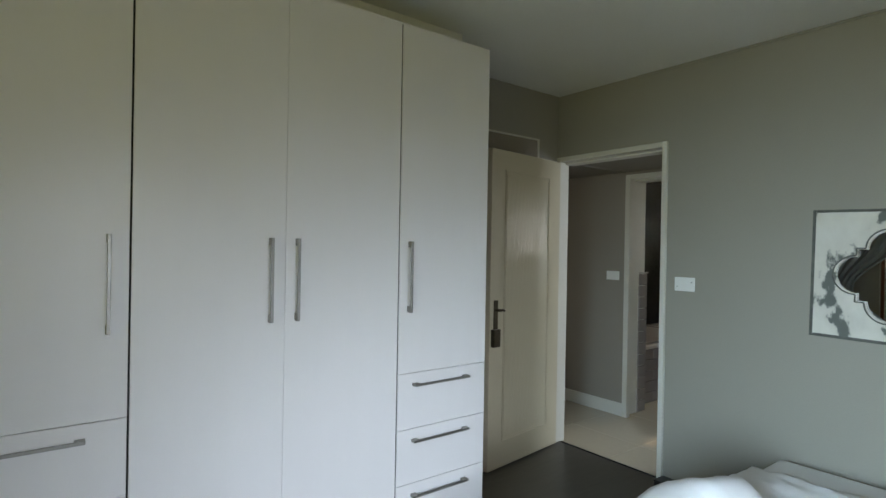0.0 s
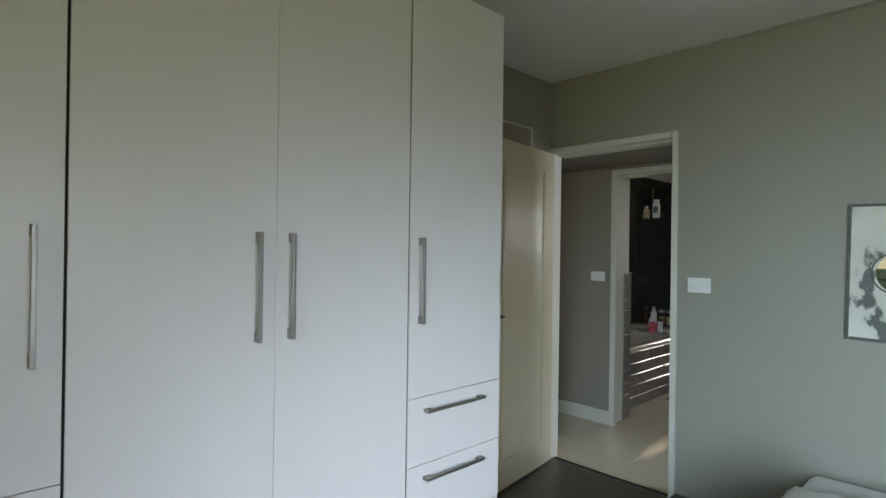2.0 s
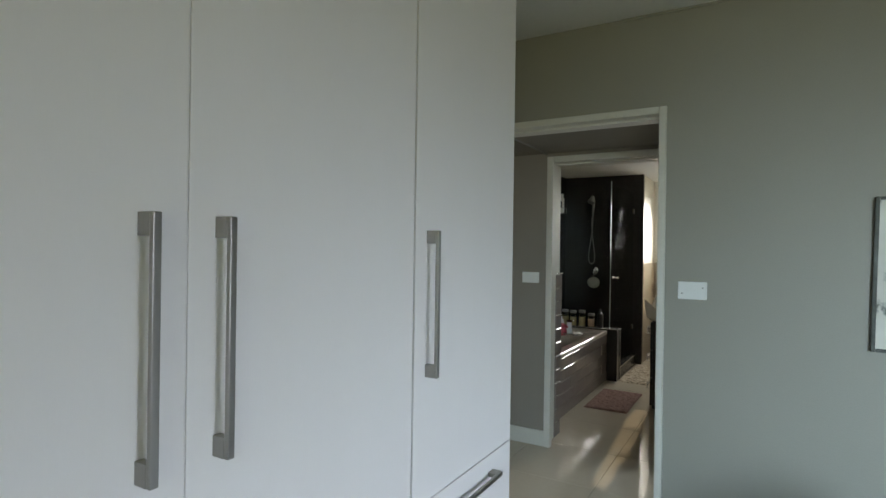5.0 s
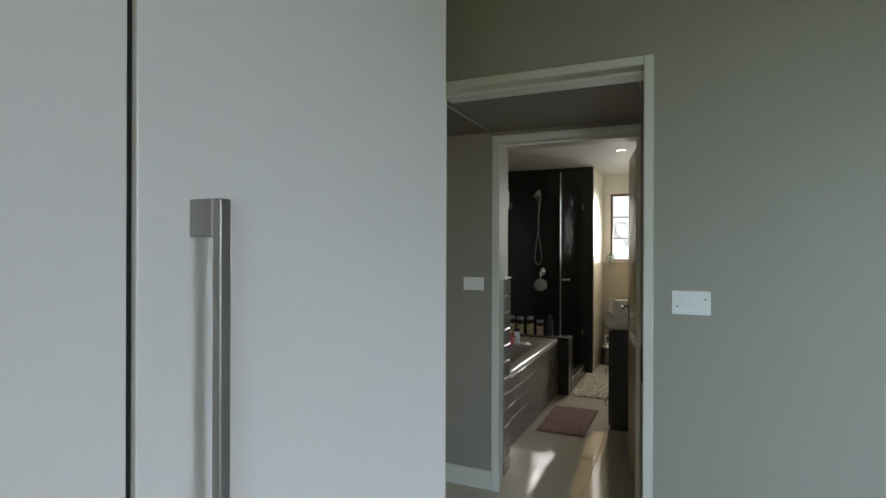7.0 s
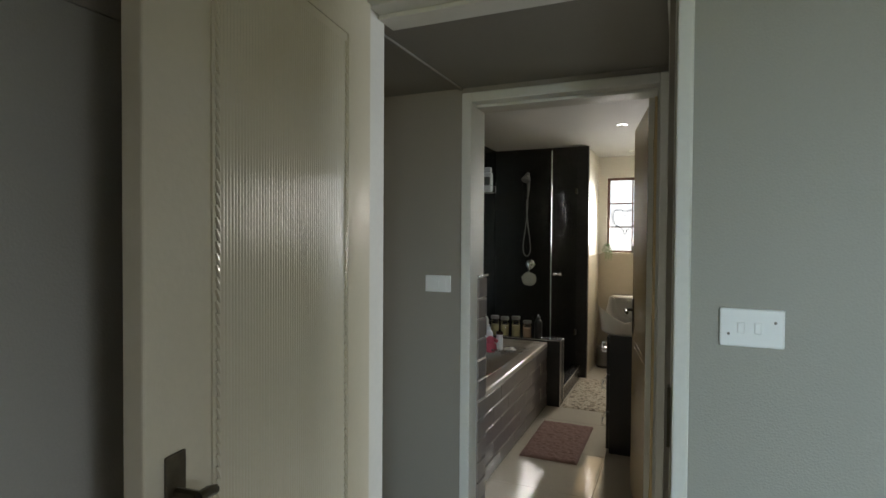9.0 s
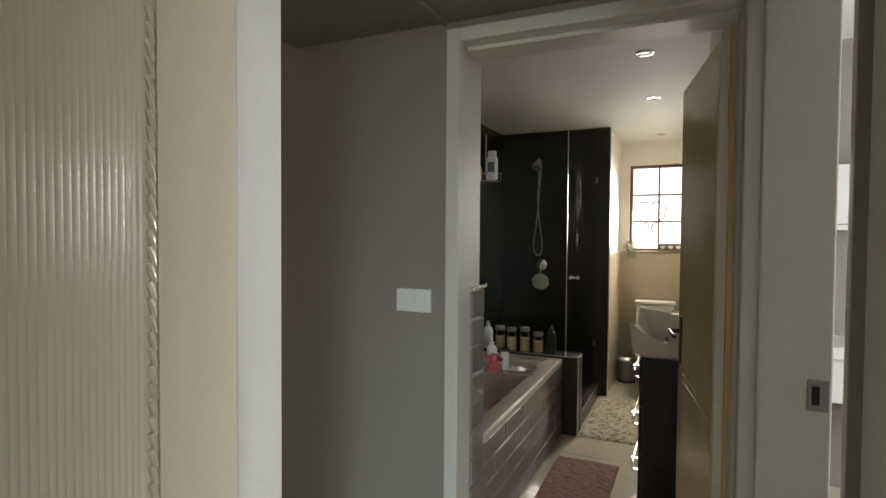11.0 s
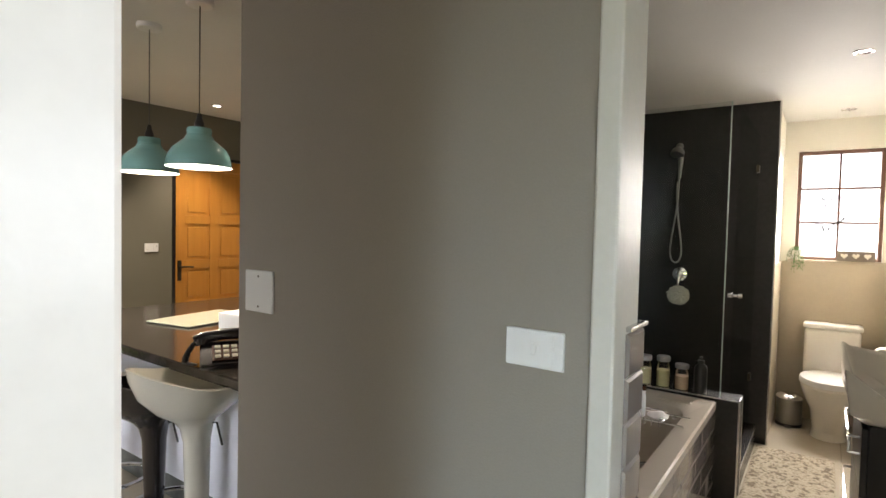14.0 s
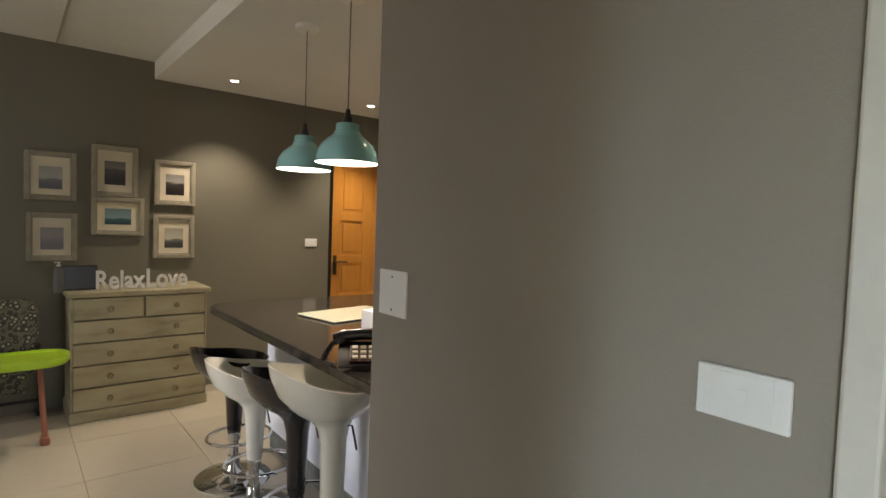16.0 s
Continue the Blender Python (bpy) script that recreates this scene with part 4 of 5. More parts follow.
# rack across the bath with the things on it
BR = thing("bath_rack", "chrome wire rack across the bath holding toiletries", "bath rack", 6.13, 3.12, 0.544)
part("cross_rod", tube([(-0.07, -0.27, 0.0), (-0.07, 0.44, 0.0)], 0.004), M_CHROME, BR, smooth=True)
part("cross_rod", tube([(0.07, -0.27, 0.0), (0.07, 0.44, 0.0)], 0.004), M_CHROME, BR, smooth=True)
bm = bmesh.new()
for k in range(10):
    y = -0.16 + 0.034 * k
    tube([(-0.075, y, 0.012), (-0.07, y, -0.022), (0.07, y, -0.022), (0.075, y, 0.012)], 0.002, bm, 5)
tube([(-0.076, -0.165, 0.012), (0.076, -0.165, 0.012), (0.076, 0.150, 0.012), (-0.076, 0.150, 0.012)], 0.003, bm, 6, True)
part("basket", bm, M_CHROME, BR, smooth=True)
bottle("pump_bottle", "white soap bottle with a pump in the bath rack", "bottle", 6.165, 3.165, 0.526, 0.20, 0.034, M_PLASTIC, "pump", M_PLASTIC)
bm = lathe([(0, 0), (0.036, 0.002), (0.048, 0.03), (0.044, 0.06), (0.030, 0.075), (0.034, 0.09), (0.030, 0.112), (0.014, 0.122), (0, 0.123)], 22)
for s in (-1, 1):
    tube([(0.0, s * 0.030, 0.10), (-0.01, s * 0.055, 0.085)], 0.013, bm, 10)
PS = part("bath_toy", moved(bm, pose(6.095, 3.125, 0.526)), M_PINK, None, smooth=True)
tagged(PS, "pink rounded plastic bath toy in the rack", "bath toy")
bottle("shampoo_bottle", "white shampoo bottle with a dark brown cap", "bottle", 6.165, 3.075, 0.526, 0.15, 0.026, M_PLASTIC, "cap", M_BROWN, 0.95)
bm = bmesh.new()
bmesh.ops.create_icosphere(bm, subdivisions=3, radius=0.06)
for v in bm.verts:
    v.co = Vector((v.co.x * 1.0, v.co.y * 0.75, v.co.z * 0.32)) * (1 + 0.35 * noise.noise(v.co * 24))
WCLOTH = part("face_cloth", moved(bm, pose(6.15, 2.985, 0.545)), M_PAPER, None, smooth=True)
tagged(WCLOTH, "crumpled white face cloth on the bath rack", "cloth")

# vanity with a vessel basin
VN = thing("vanity_unit", "espresso wooden vanity with chrome drawer handles", "vanity", 5.79, 1.945, 0.0)
part("body", box(0, 0, 0.0, 0.60, 0.262, 0.776, 0.003), M_ESP, VN)
for z0, z1 in ((0.03, 0.27), (0.276, 0.515), (0.521, 0.765)):
    d = part("drawer", box(0.004, 0.262, z0, 0.596, 0.282, z1, 0.003), M_ESP, VN)
    zc = z1 - 0.075
    part("handle", boxes([(0.05, 0.282, zc - 0.035, 0.062, 0.318, zc - 0.025), (0.05, 0.282, zc + 0.025, 0.062, 0.318, zc + 0.035), (0.05, 0.310, zc - 0.025, 0.062, 0.318, zc + 0.025), (0.538, 0.282, zc - 0.005, 0.55, 0.318, zc + 0.005), (0.062, 0.310, zc - 0.006, 0.55, 0.318, zc + 0.006)], 0.001), M_CHROME, d, "square chrome bar handle")
BS = thing("basin", "white ceramic vessel basin with a dipped wavy rim", "basin", 5.755, 1.942, 0.776)


LX, LY = 0.67, 0.340
bm = bmesh.new()


def dip(x, y):
    """The rim's height: high at the corners, low at the middle of each side."""
    return 0.088 + 0.114 * (abs(2 * x / LX - 1) * abs(2 * y / LY - 1)) ** 1.4


def ring(inset, zf, r, n=6, side=8):
    pts = rrect(inset, inset, LX - inset, LY - inset, r, 0, n)
    out = []
    for a, b in zip(pts, pts[1:] + pts[:1]):
        steps = side if (Vector(a) - Vector(b)).length > 0.05 else 1
        for k in range(steps):
            p = Vector(a).lerp(Vector(b), k / steps)
            out.append(bm.verts.new((p.x, p.y, zf(p.x, p.y))))
    return out


rs = [ring(0.055, lambda x, y: 0.0, 0.03), ring(0.02, lambda x, y: 0.03, 0.03), ring(0.0, lambda x, y: dip(x, y), 0.03), ring(0.006, lambda x, y: dip(x, y) + 0.003, 0.03),
      ring(0.014, lambda x, y: dip(x, y) - 0.002, 0.03), ring(0.045, lambda x, y: 0.065, 0.05), ring(0.09, lambda x, y: 0.035, 0.06), ring(0.13, lambda x, y: 0.03, 0.05)]
nn = min(len(r) for r in rs)
for a, b in zip(rs, rs[1:]):
    for k in range(nn):
        bm.faces.new((a[k], a[(k + 1) % nn], b[(k + 1) % nn], b[k]))
bm.faces.new(rs[0]), bm.faces.new(rs[-1])
part("bowl", bm, M_CERAMIC, BS, smooth=True)
part("waste", lathe([(0, 0.036), (0.022, 0.036), (0.02, 0.039), (0, 0.040)], 18, None, LX / 2, LY / 2), M_CHROME, BS, smooth=True)
TP = thing("basin_tap", "chrome mixer tap at the back of the basin", "tap", 6.06, 1.975, 0.90)
part("spout", tube([(0, 0, 0.0), (0, 0, 0.06), (0, 0.03, 0.085), (0, 0.11, 0.085)], 0.013), M_CHROME, TP, smooth=True)
part("lever", tube([(0, 0, 0.07), (0, -0.005, 0.10), (0, 0.05, 0.115)], 0.008), M_CHROME, TP, smooth=True)
# toilet
TO = thing("toilet", "white ceramic toilet with a close-coupled cistern", "toilet", 8.50, 2.29, 0.0)
part("cistern", box(-0.19, -0.172, 0.40, 0.0, 0.172, 0.748, 0.025, seg=4), M_CERAMIC, TO, smooth=True)
lid = part("cistern_lid", box(-0.20, -0.182, 0.748, 0.005, 0.182, 0.785, 0.012, seg=3), M_CERAMIC, TO, smooth=True)
part("flush_button", lathe([(0, 0.785), (0.022, 0.785), (0.02, 0.791), (0, 0.792)], 18, None, -0.10, 0.0), M_CHROME, lid, smooth=True)
bm = bmesh.new()
prof = [(0.0, 0.11, 0.13, -0.34), (0.05, 0.10, 0.12, -0.33), (0.20, 0.115, 0.15, -0.36), (0.32, 0.165, 0.20, -0.40), (0.385, 0.18, 0.225, -0.41), (0.40, 0.175, 0.22, -0.41)]
rings = [[bm.verts.new((cx + rx * 1.05 * math.cos(2 * math.pi * k / 28), rw * math.sin(2 * math.pi * k / 28), z)) for k in range(28)] for z, rw, rx, cx in prof]
for a, b in zip(rings, rings[1:]):
    for k in range(28):
        bm.faces.new((a[k], a[(k + 1) % 28], b[(k + 1) % 28], b[k]))
bm.faces.new(rings[0]), bm.faces.new(rings[-1])
box(-0.28, -0.09, 0.0, -0.02, 0.09, 0.39, 0.03, bm)
part("bowl", bm, M_CERAMIC, TO, smooth=True)
bm = bmesh.new()
for z0, z1, s in ((0.402, 0.42, 1.0), (0.421, 0.438, 1.0)):
    lo = [bm.verts.new((-0.41 + 0.235 * s * math.cos(2 * math.pi * k / 32), 0.187 * s * math.sin(2 * math.pi * k / 32), z0)) for k in range(32)]
    hi = [bm.verts.new((-0.41 + 0.228 * s * math.cos(2 * math.pi * k / 32), 0.181 * s * math.sin(2 * math.pi * k / 32), z1)) for k in range(32)]
    for k in range(32):
        bm.faces.new((lo[k], lo[(k + 1) % 32], hi[(k + 1) % 32], hi[k]))
    bm.faces.new(lo), bm.faces.new(hi)
part("seat", bm, M_PLASTIC, TO, "white plastic seat and lid", True)
# pedal bin
BN = thing("pedal_bin", "small brushed steel pedal bin beside the toilet", "bin", 8.28, 2.535, 0.0)
part("body", lathe([(0, 0.0), (0.082, 0.0), (0.084, 0.012), (0.084, 0.205), (0, 0.205)], 28), M_STEEL, BN, smooth=True)
part("base_ring", lathe([(0.080, 0.0), (0.088, 0.0), (0.088, 0.018), (0.084, 0.02)], 28), M_BLACK, BN, smooth=True)
part("lid", lathe([(0.086, 0.205), (0.087, 0.218), (0.07, 0.236), (0.03, 0.247), (0, 0.248)], 28), M_CHROME, BN, smooth=True)
part("pedal", box(-0.125, -0.02, 0.006, -0.08, 0.02, 0.014, 0.003), M_BLACK, BN)
# window sill things
setting("window_sill_bathroom", box(8.50, 1.98, 1.236, 8.575, 2.60, 1.252, 0.004), M_BEIGE)
PLT = thing("potted_plant", "small trailing plant in a white pot on the sill", "plant", 8.53, 2.545, 1.252)
part("pot", lathe([(0, 0), (0.028, 0), (0.036, 0.07), (0.032, 0.07), (0.03, 0.06), (0, 0.06)], 20), M_CERAMIC, PLT, smooth=True)
bm = bmesh.new()
rng = random.Random(5)
for k in range(26):
    a, dx, fall = rng.uniform(1.7, 4.6), rng.uniform(0.02, 0.06), rng.uniform(0.02, 0.16)
    pts = [(0, 0, 0.06), (dx * 0.5 * math.cos(a), dx * 0.5 * math.sin(a), 0.10), (dx * math.cos(a), dx * math.sin(a), 0.08 - fall * 0.4), (dx * 1.1 * math.cos(a), dx * 1.1 * math.sin(a), 0.06 - fall)]
    tube(pts, 0.0012, bm, 4)
    for q in range(9):
        p = Vector(pts[1 + q % 3]).lerp(Vector(pts[min(3, 2 + q % 3)]), rng.random())
        d, e = Vector((rng.uniform(-1, 1), rng.uniform(-1, 1), rng.uniform(-1, 0.3))) * 0.011, Vector((rng.uniform(-1, 1), rng.uniform(-1, 1), rng.uniform(-0.6, 0.6))) * 0.006
        bm.faces.new([bm.verts.new(p + o) for o in (Vector(), d * 0.5 + e, d, d * 0.5 - e)])
part("foliage", bm, M_LEAF, PLT, "trailing green leaves")
HB = thing("heart_box", "narrow grey wooden trough with three cream hearts", "box", 8.515, 2.17, 1.252)
part("box", boxes([(-0.028, -0.115, 0, -0.022, 0.115, 0.075), (0.022, -0.115, 0, 0.028, 0.115, 0.075), (-0.022, -0.115, 0, 0.022, -0.109, 0.075), (-0.022, 0.109, 0, 0.022, 0.115, 0.075), (-0.022, -0.109, 0, 0.022, 0.109, 0.006)]), M_BOX, HB)
for k in (-1, 0, 1):
    bm = bmesh.new()
    pts = []
    for j in range(24):
        a = 2 * math.pi * j / 24
        pts.append((16 * math.sin(a) ** 3, 13 * math.cos(a) - 5 * math.cos(2 * a) - 2 * math.cos(3 * a) - math.cos(4 * a)))
    f0 = [bm.verts.new((-0.0285, k * 0.07 + p[0] * 0.0014, 0.040 + p[1] * 0.0014)) for p in pts]
    f1 = [bm.verts.new((-0.034, k * 0.07 + p[0] * 0.0013, 0.040 + p[1] * 0.0013)) for p in pts]
    bm.faces.new(f1)
    for j in range(24):
        bm.faces.new((f0[j], f0[(j + 1) % 24], f1[(j + 1) % 24], f1[j]))
    part("heart", bm, M_CREAMHEART, HB, "cream painted heart")
# wire heart hanging in the window
WH = thing("wire_heart", "black twisted wire heart hanging in the window", "ornament", 8.55, 2.36, 1.62)
bm = bmesh.new()
for s, turn in ((1.0, 0.0), (0.93, 0.08), (0.86, -0.06)):
    pts = []
    for j in range(40):
        a = 2 * math.pi * j / 40
        px, pz = 16 * math.sin(a) ** 3, 13 * math.cos(a) - 5 * math.cos(2 * a) - 2 * math.cos(3 * a) - math.cos(4 * a)
        pts.append((turn * 0.1, (px * 0.0098 + 0.01 * math.sin(7 * a)) * s, (pz * 0.0105) * s))
    tube(pts, 0.0024, bm, 6, True)
for k in range(14):
    a, b = rng.uniform(-0.11, 0.11), rng.uniform(-0.08, 0.08)
    tube([(0, a, b), (0.004, a + rng.uniform(-0.03, 0.03), b + rng.uniform(0.02, 0.05)), (0, a + rng.uniform(-0.06, 0.06), b + rng.uniform(-0.05, 0.05))], 0.0018, bm, 5)
part("twisted_wire", bm, M_IRON, WH, smooth=True)
part("cord", tube([(0, 0, 0.09), (0, 0, 0.44)], 0.0012), M_IRON, WH)
# towel ladder leaning on the wall
LD = thing("towel_ladder", "dark wooden ladder leaning on the wall with towels", "towel ladder", 6.64, 1.94, 0.0)
for x in (-0.08, 0.40):
    bm = boxes([(-0.018, -0.02, 0.0, 0.018, 0.02, 1.64)], 0.004)
    part("rail", moved(bm, pose(x, 0.15, 0.004, 4.2, 0, 0)), M_ESP, LD)
for k in range(5):
    z = 0.28 + 0.32 * k
    part("rung", tube([(-0.08, 0.15 - z * math.tan(radians(4.2)), z), (0.40, 0.15 - z * math.tan(radians(4.2)), z)], 0.012), M_ESP, LD, smooth=True)


def hung_towel(name, label, x0, x1, z_top, drop, lean, material, seed):
    bm = bmesh.new()
    nu, nv = 18, 24
    y_top = 0.15 - z_top * math.tan(radians(4.2))
    vs = []
    for j in range(nv + 1):
        s = j / nv
        for i in range(nu + 1):
            u = i / nu
            if s < 0.4:
                y, z = y_top - 0.016, z_top - drop * 0.8 * (0.4 - s) / 0.4
            elif s < 0.5:
                a = math.pi * (s - 0.4) / 0.1
                y, z = y_top - 0.016 * math.cos(a), z_top + 0.014 * math.sin(a)
            else:
                y, z = y_top + 0.018 + 0.02 * (s - 0.5), z_top - drop * (s - 0.5) / 0.5
            w = 0.012 * math.sin(u * 11 + seed) * abs(z_top - z) / drop if s > 0.5 else 0
            vs.append(bm.verts.new((x0 + (x1 - x0) * u, max(y + w, 0.012), z)))
    for j in range(nv):
        for i in range(nu):
            a = j * (nu + 1) + i
            bm.faces.new((vs[a], vs[a + 1], vs[a + nu + 2], vs[a + nu + 1]))
    ob = part(name, bm, material, None, smooth=True)
    ob.matrix_basis = pose(6.64, 1.94, 0)
    md = ob.modifiers.new("thick", "SOLIDIFY")
    md.thickness, md.offset = 0.007, 1.0
    return tagged(ob, label, "towel")


hung_towel("towel", "dark patterned towel hung over a ladder rung", -0.10, 0.42, 1.30, 0.50, 0, M_TOWEL, 0.4)
hung_towel("towel", "purple towel hung over a lower ladder rung", -0.09, 0.42, 0.92, 0.45, 0, M_PURPLE, 1.9)
TR = thing("toilet_roll", "white toilet roll on a chrome wall holder", "toilet roll", 7.95, 2.02, 0.66)
part("roll", moved(lathe([(0.018, -0.05), (0.052, -0.05), (0.054, -0.045), (0.054, 0.045), (0.052, 0.05), (0.018, 0.05), (0.018, -0.05)], 24), pose(0, 0, 0, 0, 90, 0)), M_PAPER, TR, smooth=True)
part("holder", tube([(0.07, -0.08, 0.0), (0.07, 0, 0.0), (-0.06, 0, 0.0)], 0.007), M_CHROME, TR, smooth=True)
# mats


def pile_mat(name, label, cat, x0, y0, x1, y1, h, material, seed):
    bm = bmesh.new()
    nx, ny = 70, 40
    vs = []
    for i in range(nx + 1):
        for j in range(ny + 1):
            x, y = x0 + (x1 - x0) * i / nx, y0 + (y1 - y0) * j / ny
            e = min(i, nx - i, j * 1.4, (ny - j) * 1.4) / 3.0
            z = 0.004 + h * min(1, e) ** 0.5 * (0.75 + 0.5 * noise.noise(Vector((x * 42, y * 42, seed))))
            wob = 0.006 * noise.noise(Vector((x * 6, y * 6, seed + 4)))
            vs.append(bm.verts.new((x + wob, y + wob, z if e > 0 else 0.002)))
    for i in range(nx):
        for j in range(ny):
            a = i * (ny + 1) + j
            bm.faces.new((vs[a], vs[a + ny + 1], vs[a + ny + 2], vs[a + 1]))
    return tagged(part(name, bm, material, smooth=True), label, cat)


pile_mat("bath_mat", "dusty pink bath mat on the tiled floor", "bath mat", 5.51, 2.365, 6.235, 2.735, 0.016, M_MAT, 1.0)
pile_mat("rug", "beige and brown floral rug on the bathroom floor", "rug", 6.63, 2.255, 7.64, 2.69, 0.012, M_RUG, 2.0)


def downlight(x, y, z, lit, power, group):
    t = thing("downlight", "recessed ceiling downlight, switched on" if lit else "recessed ceiling downlight, dim", "downlight", x, y, z, 0, group)
    part("ring", lathe([(0.030, -0.001), (0.032, -0.006), (0.042, -0.005), (0.046, 0.0)], 26), M_CHROME, t, smooth=True)
    part("lens", lathe([(0, -0.0015), (0.030, -0.0015)], 26), M_SPOTGLOW if lit else M_LEDOFF, t, "glowing lens" if lit else "unlit lens")
    if lit:
        lamp("downlight_beam", "SPOT", power, look((x, y, z - 0.012), (x, y + 0.001, 0)), (1.0, 0.88, 0.70), soft=0.03, cone=radians(95))
    return t


for x, y in ((5.78, 2.225), (6.76, 2.24), (8.20, 2.262)):
    downlight(x, y, 2.335, False, 0, "bathroom downlights")

# ---- kitchen ----
for x, y in ((4.953, 6.79), (6.15, 6.76), (5.5, 4.6), (6.7, 5.2)):
    downlight(x, y, 2.462, True, 34, "kitchen downlights")


def pendant(x, y):
    t = thing("pendant_lamp", "teal enamel pendant lamp, lit, on a thin cord", "pendant lamp", x, y, 0.0, 0, "teal pendants over the island")
    z = 1.690
    part("ceiling_rose", lathe([(0, 2.462), (0.062, 2.462), (0.062, 2.442), (0.055, 2.436), (0, 2.436)], 28), M_PLASTIC, t, smooth=True)
    part("cord", tube([(0, 0, 2.44), (0, 0, z + 0.245)], 0.003), M_OLDGREY, t)
    part("lamp_holder", lathe([(0, z + 0.25), (0.010, z + 0.25), (0.014, z + 0.225), (0.022, z + 0.205), (0.024, z + 0.185), (0, z + 0.185)], 20), M_BLACK, t, smooth=True)
    outer = [(0.020, 0.185), (0.052, 0.182), (0.056, 0.172), (0.055, 0.150), (0.062, 0.142), (0.066, 0.130), (0.090, 0.112), (0.120, 0.085), (0.138, 0.052), (0.144, 0.018), (0.146, 0.0)]
    part("shade", lathe([(r, z + h) for r, h in outer], 40), M_TEAL, t, "glossy teal enamel shade", True)
    # lining emits by itself, in place of bulb light falling on it
    part("shade_lining", lathe([(r - 0.003, z + h - 0.003) for r, h in outer[4:-1]] + [(0.1435, z + 0.0005)], 40), M_SHADEIN, t, "white lining, bulb light added as glow", True)
    part("bulb", lathe([(0, z + 0.045), (0.022, z + 0.055), (0.03, z + 0.08), (0.02, z + 0.115), (0, z + 0.12)], 20), M_BULB, t, smooth=True)
    lamp("pendant_glow", "SPOT", 9, look((x, y, z + 0.04), (x, y + 0.001, 0)), (1.0, 0.88, 0.70), soft=0.04, cone=radians(150))


pendant(4.857, 5.29)
pendant(4.833, 4.769)

# island
IS = thing("kitchen_island", "white painted kitchen island with a dark plinth", "island", 5.43, 4.75, 0.0)
part("body", box(-0.575, -0.90, 0.13, 0.50, 1.00, 0.862), M_PANEL, IS)
part("plinth", box(-0.56, -0.88, 0.0, 0.48, 0.97, 0.13), M_OLDGREY, IS)
bm = bmesh.new()
for z0, z1 in ((0.862, 0.902),):
    outline = rrect(4.50, 3.83, 6.00, 5.82, 0.12, 0)
    lo, hi, hi2, lo2 = [], [], [], []
    for px, py, _ in outline:
        c = Vector((5.2, 4.7, 0))
        d = (Vector((px, py, 0)) - c).normalized() * 0.006
        lo.append(bm.verts.new((px - d.x, py - d.y, z0))), lo2.append(bm.verts.new((px, py, z0 + 0.006)))
        hi2.append(bm.verts.new((px, py, z1 - 0.006))), hi.append(bm.verts.new((px - d.x, py - d.y, z1)))
    for a, b in ((lo, lo2), (lo2, hi2), (hi2, hi)):
        for k in range(len(a)):
            bm.faces.new((a[k], a[(k + 1) % len(a)], b[(k + 1) % len(a)], b[k]))
    bm.faces.new(lo), bm.faces.new(hi)
CT = tagged(part("countertop", bm, M_GRANITE), "polished dark granite worktop with rounded corners", "worktop")


def stool(x, y, rz, rise, material, colour):
    """A scoop bar stool on a gas lift."""
    t = thing("bar_stool", colour + " gloss plastic scoop bar stool on a chrome base", "bar stool", x, y, 0.0, rz, "stools at the island")
    part("base", lathe([(0, 0.012), (0.0, 0.0), (0.195, 0.0), (0.198, 0.006), (0.19, 0.014), (0.12, 0.028), (0.05, 0.045), (0.034, 0.07), (0.030, 0.13), (0, 0.13)], 40), M_CHROME, t, "round chrome base", True)
    part("lift", lathe([(0.024, 0.12), (0.024, 0.32), (0, 0.32)], 20), M_CHROME, t, smooth=True)
    pts = [(0.17 * math.cos(a) + 0.03, 0.14 * math.sin(a), 0.23) for a in (2 * math.pi * k / 24 for k in range(24))]
    fr = part("footrest", tube(pts, 0.009, None, 8, True), M_CHROME, t, "chrome foot ring", True)
    part("collar", lathe([(0.026, 0.215), (0.033, 0.215), (0.033, 0.25), (0.026, 0.25)], 20), M_CHROME, fr, smooth=True)
    s = rise
    bm = bmesh.new()
    n = 36
    levels = []
    for r, z, tilt in ((0.034, 0.26, 0), (0.038, 0.30, 0), (0.046, s - 0.20, 0), (0.056, s - 0.145, 0), (0.076, s - 0.112, 0.0), (0.120, s - 0.080, 0.06), (0.162, s - 0.042, 0.2), (0.186, s + 0.000, 0.36), (0.195, s + 0.034, 0.46), (0.189, s + 0.036, 0.46), (0.172, s + 0.002, 0.34), (0.135, s - 0.036, 0.15), (0.06, s - 0.058, 0.0)):
        rg = []
        for k in range(n):
            a = 2 * math.pi * k / n
            back = max(0.0, -math.cos(a)) ** 1.4
            off = -0.030 * min(1.0, max(0.0, (r - 0.05) / 0.10)) if z > 0.32 else 0.0
            rg.append(bm.verts.new((off + r * math.cos(a) * 1.02, r * math.sin(a) * (1.08 if r > 0.1 else 1), z + tilt * 0.13 * back - tilt * 0.03 * max(0, math.cos(a)))))
        levels.append(rg)
    for a, b in zip(levels, levels[1:]):
        for k in range(n):
            bm.faces.new((a[k], a[(k + 1) % n], b[(k + 1) % n], b[k]))
    bm.faces.new(levels[0]), bm.faces.new(levels[-1])
    part("seat", bm, material, t, smooth=True)
    part("lift_lever", tube([(0.02, -0.045, s - 0.13), (0.035, -0.075, s - 0.125), (0.05, -0.085, s - 0.21)], 0.004), M_BLACK, t)
    return t


stool(4.555, 5.43, 5, 0.643, M_STOOLB, "black")
stool(4.525, 5.04, -8, 0.664, M_STOOLW, "white")
stool(4.545, 4.60, 4, 0.728, M_STOOLB, "black")
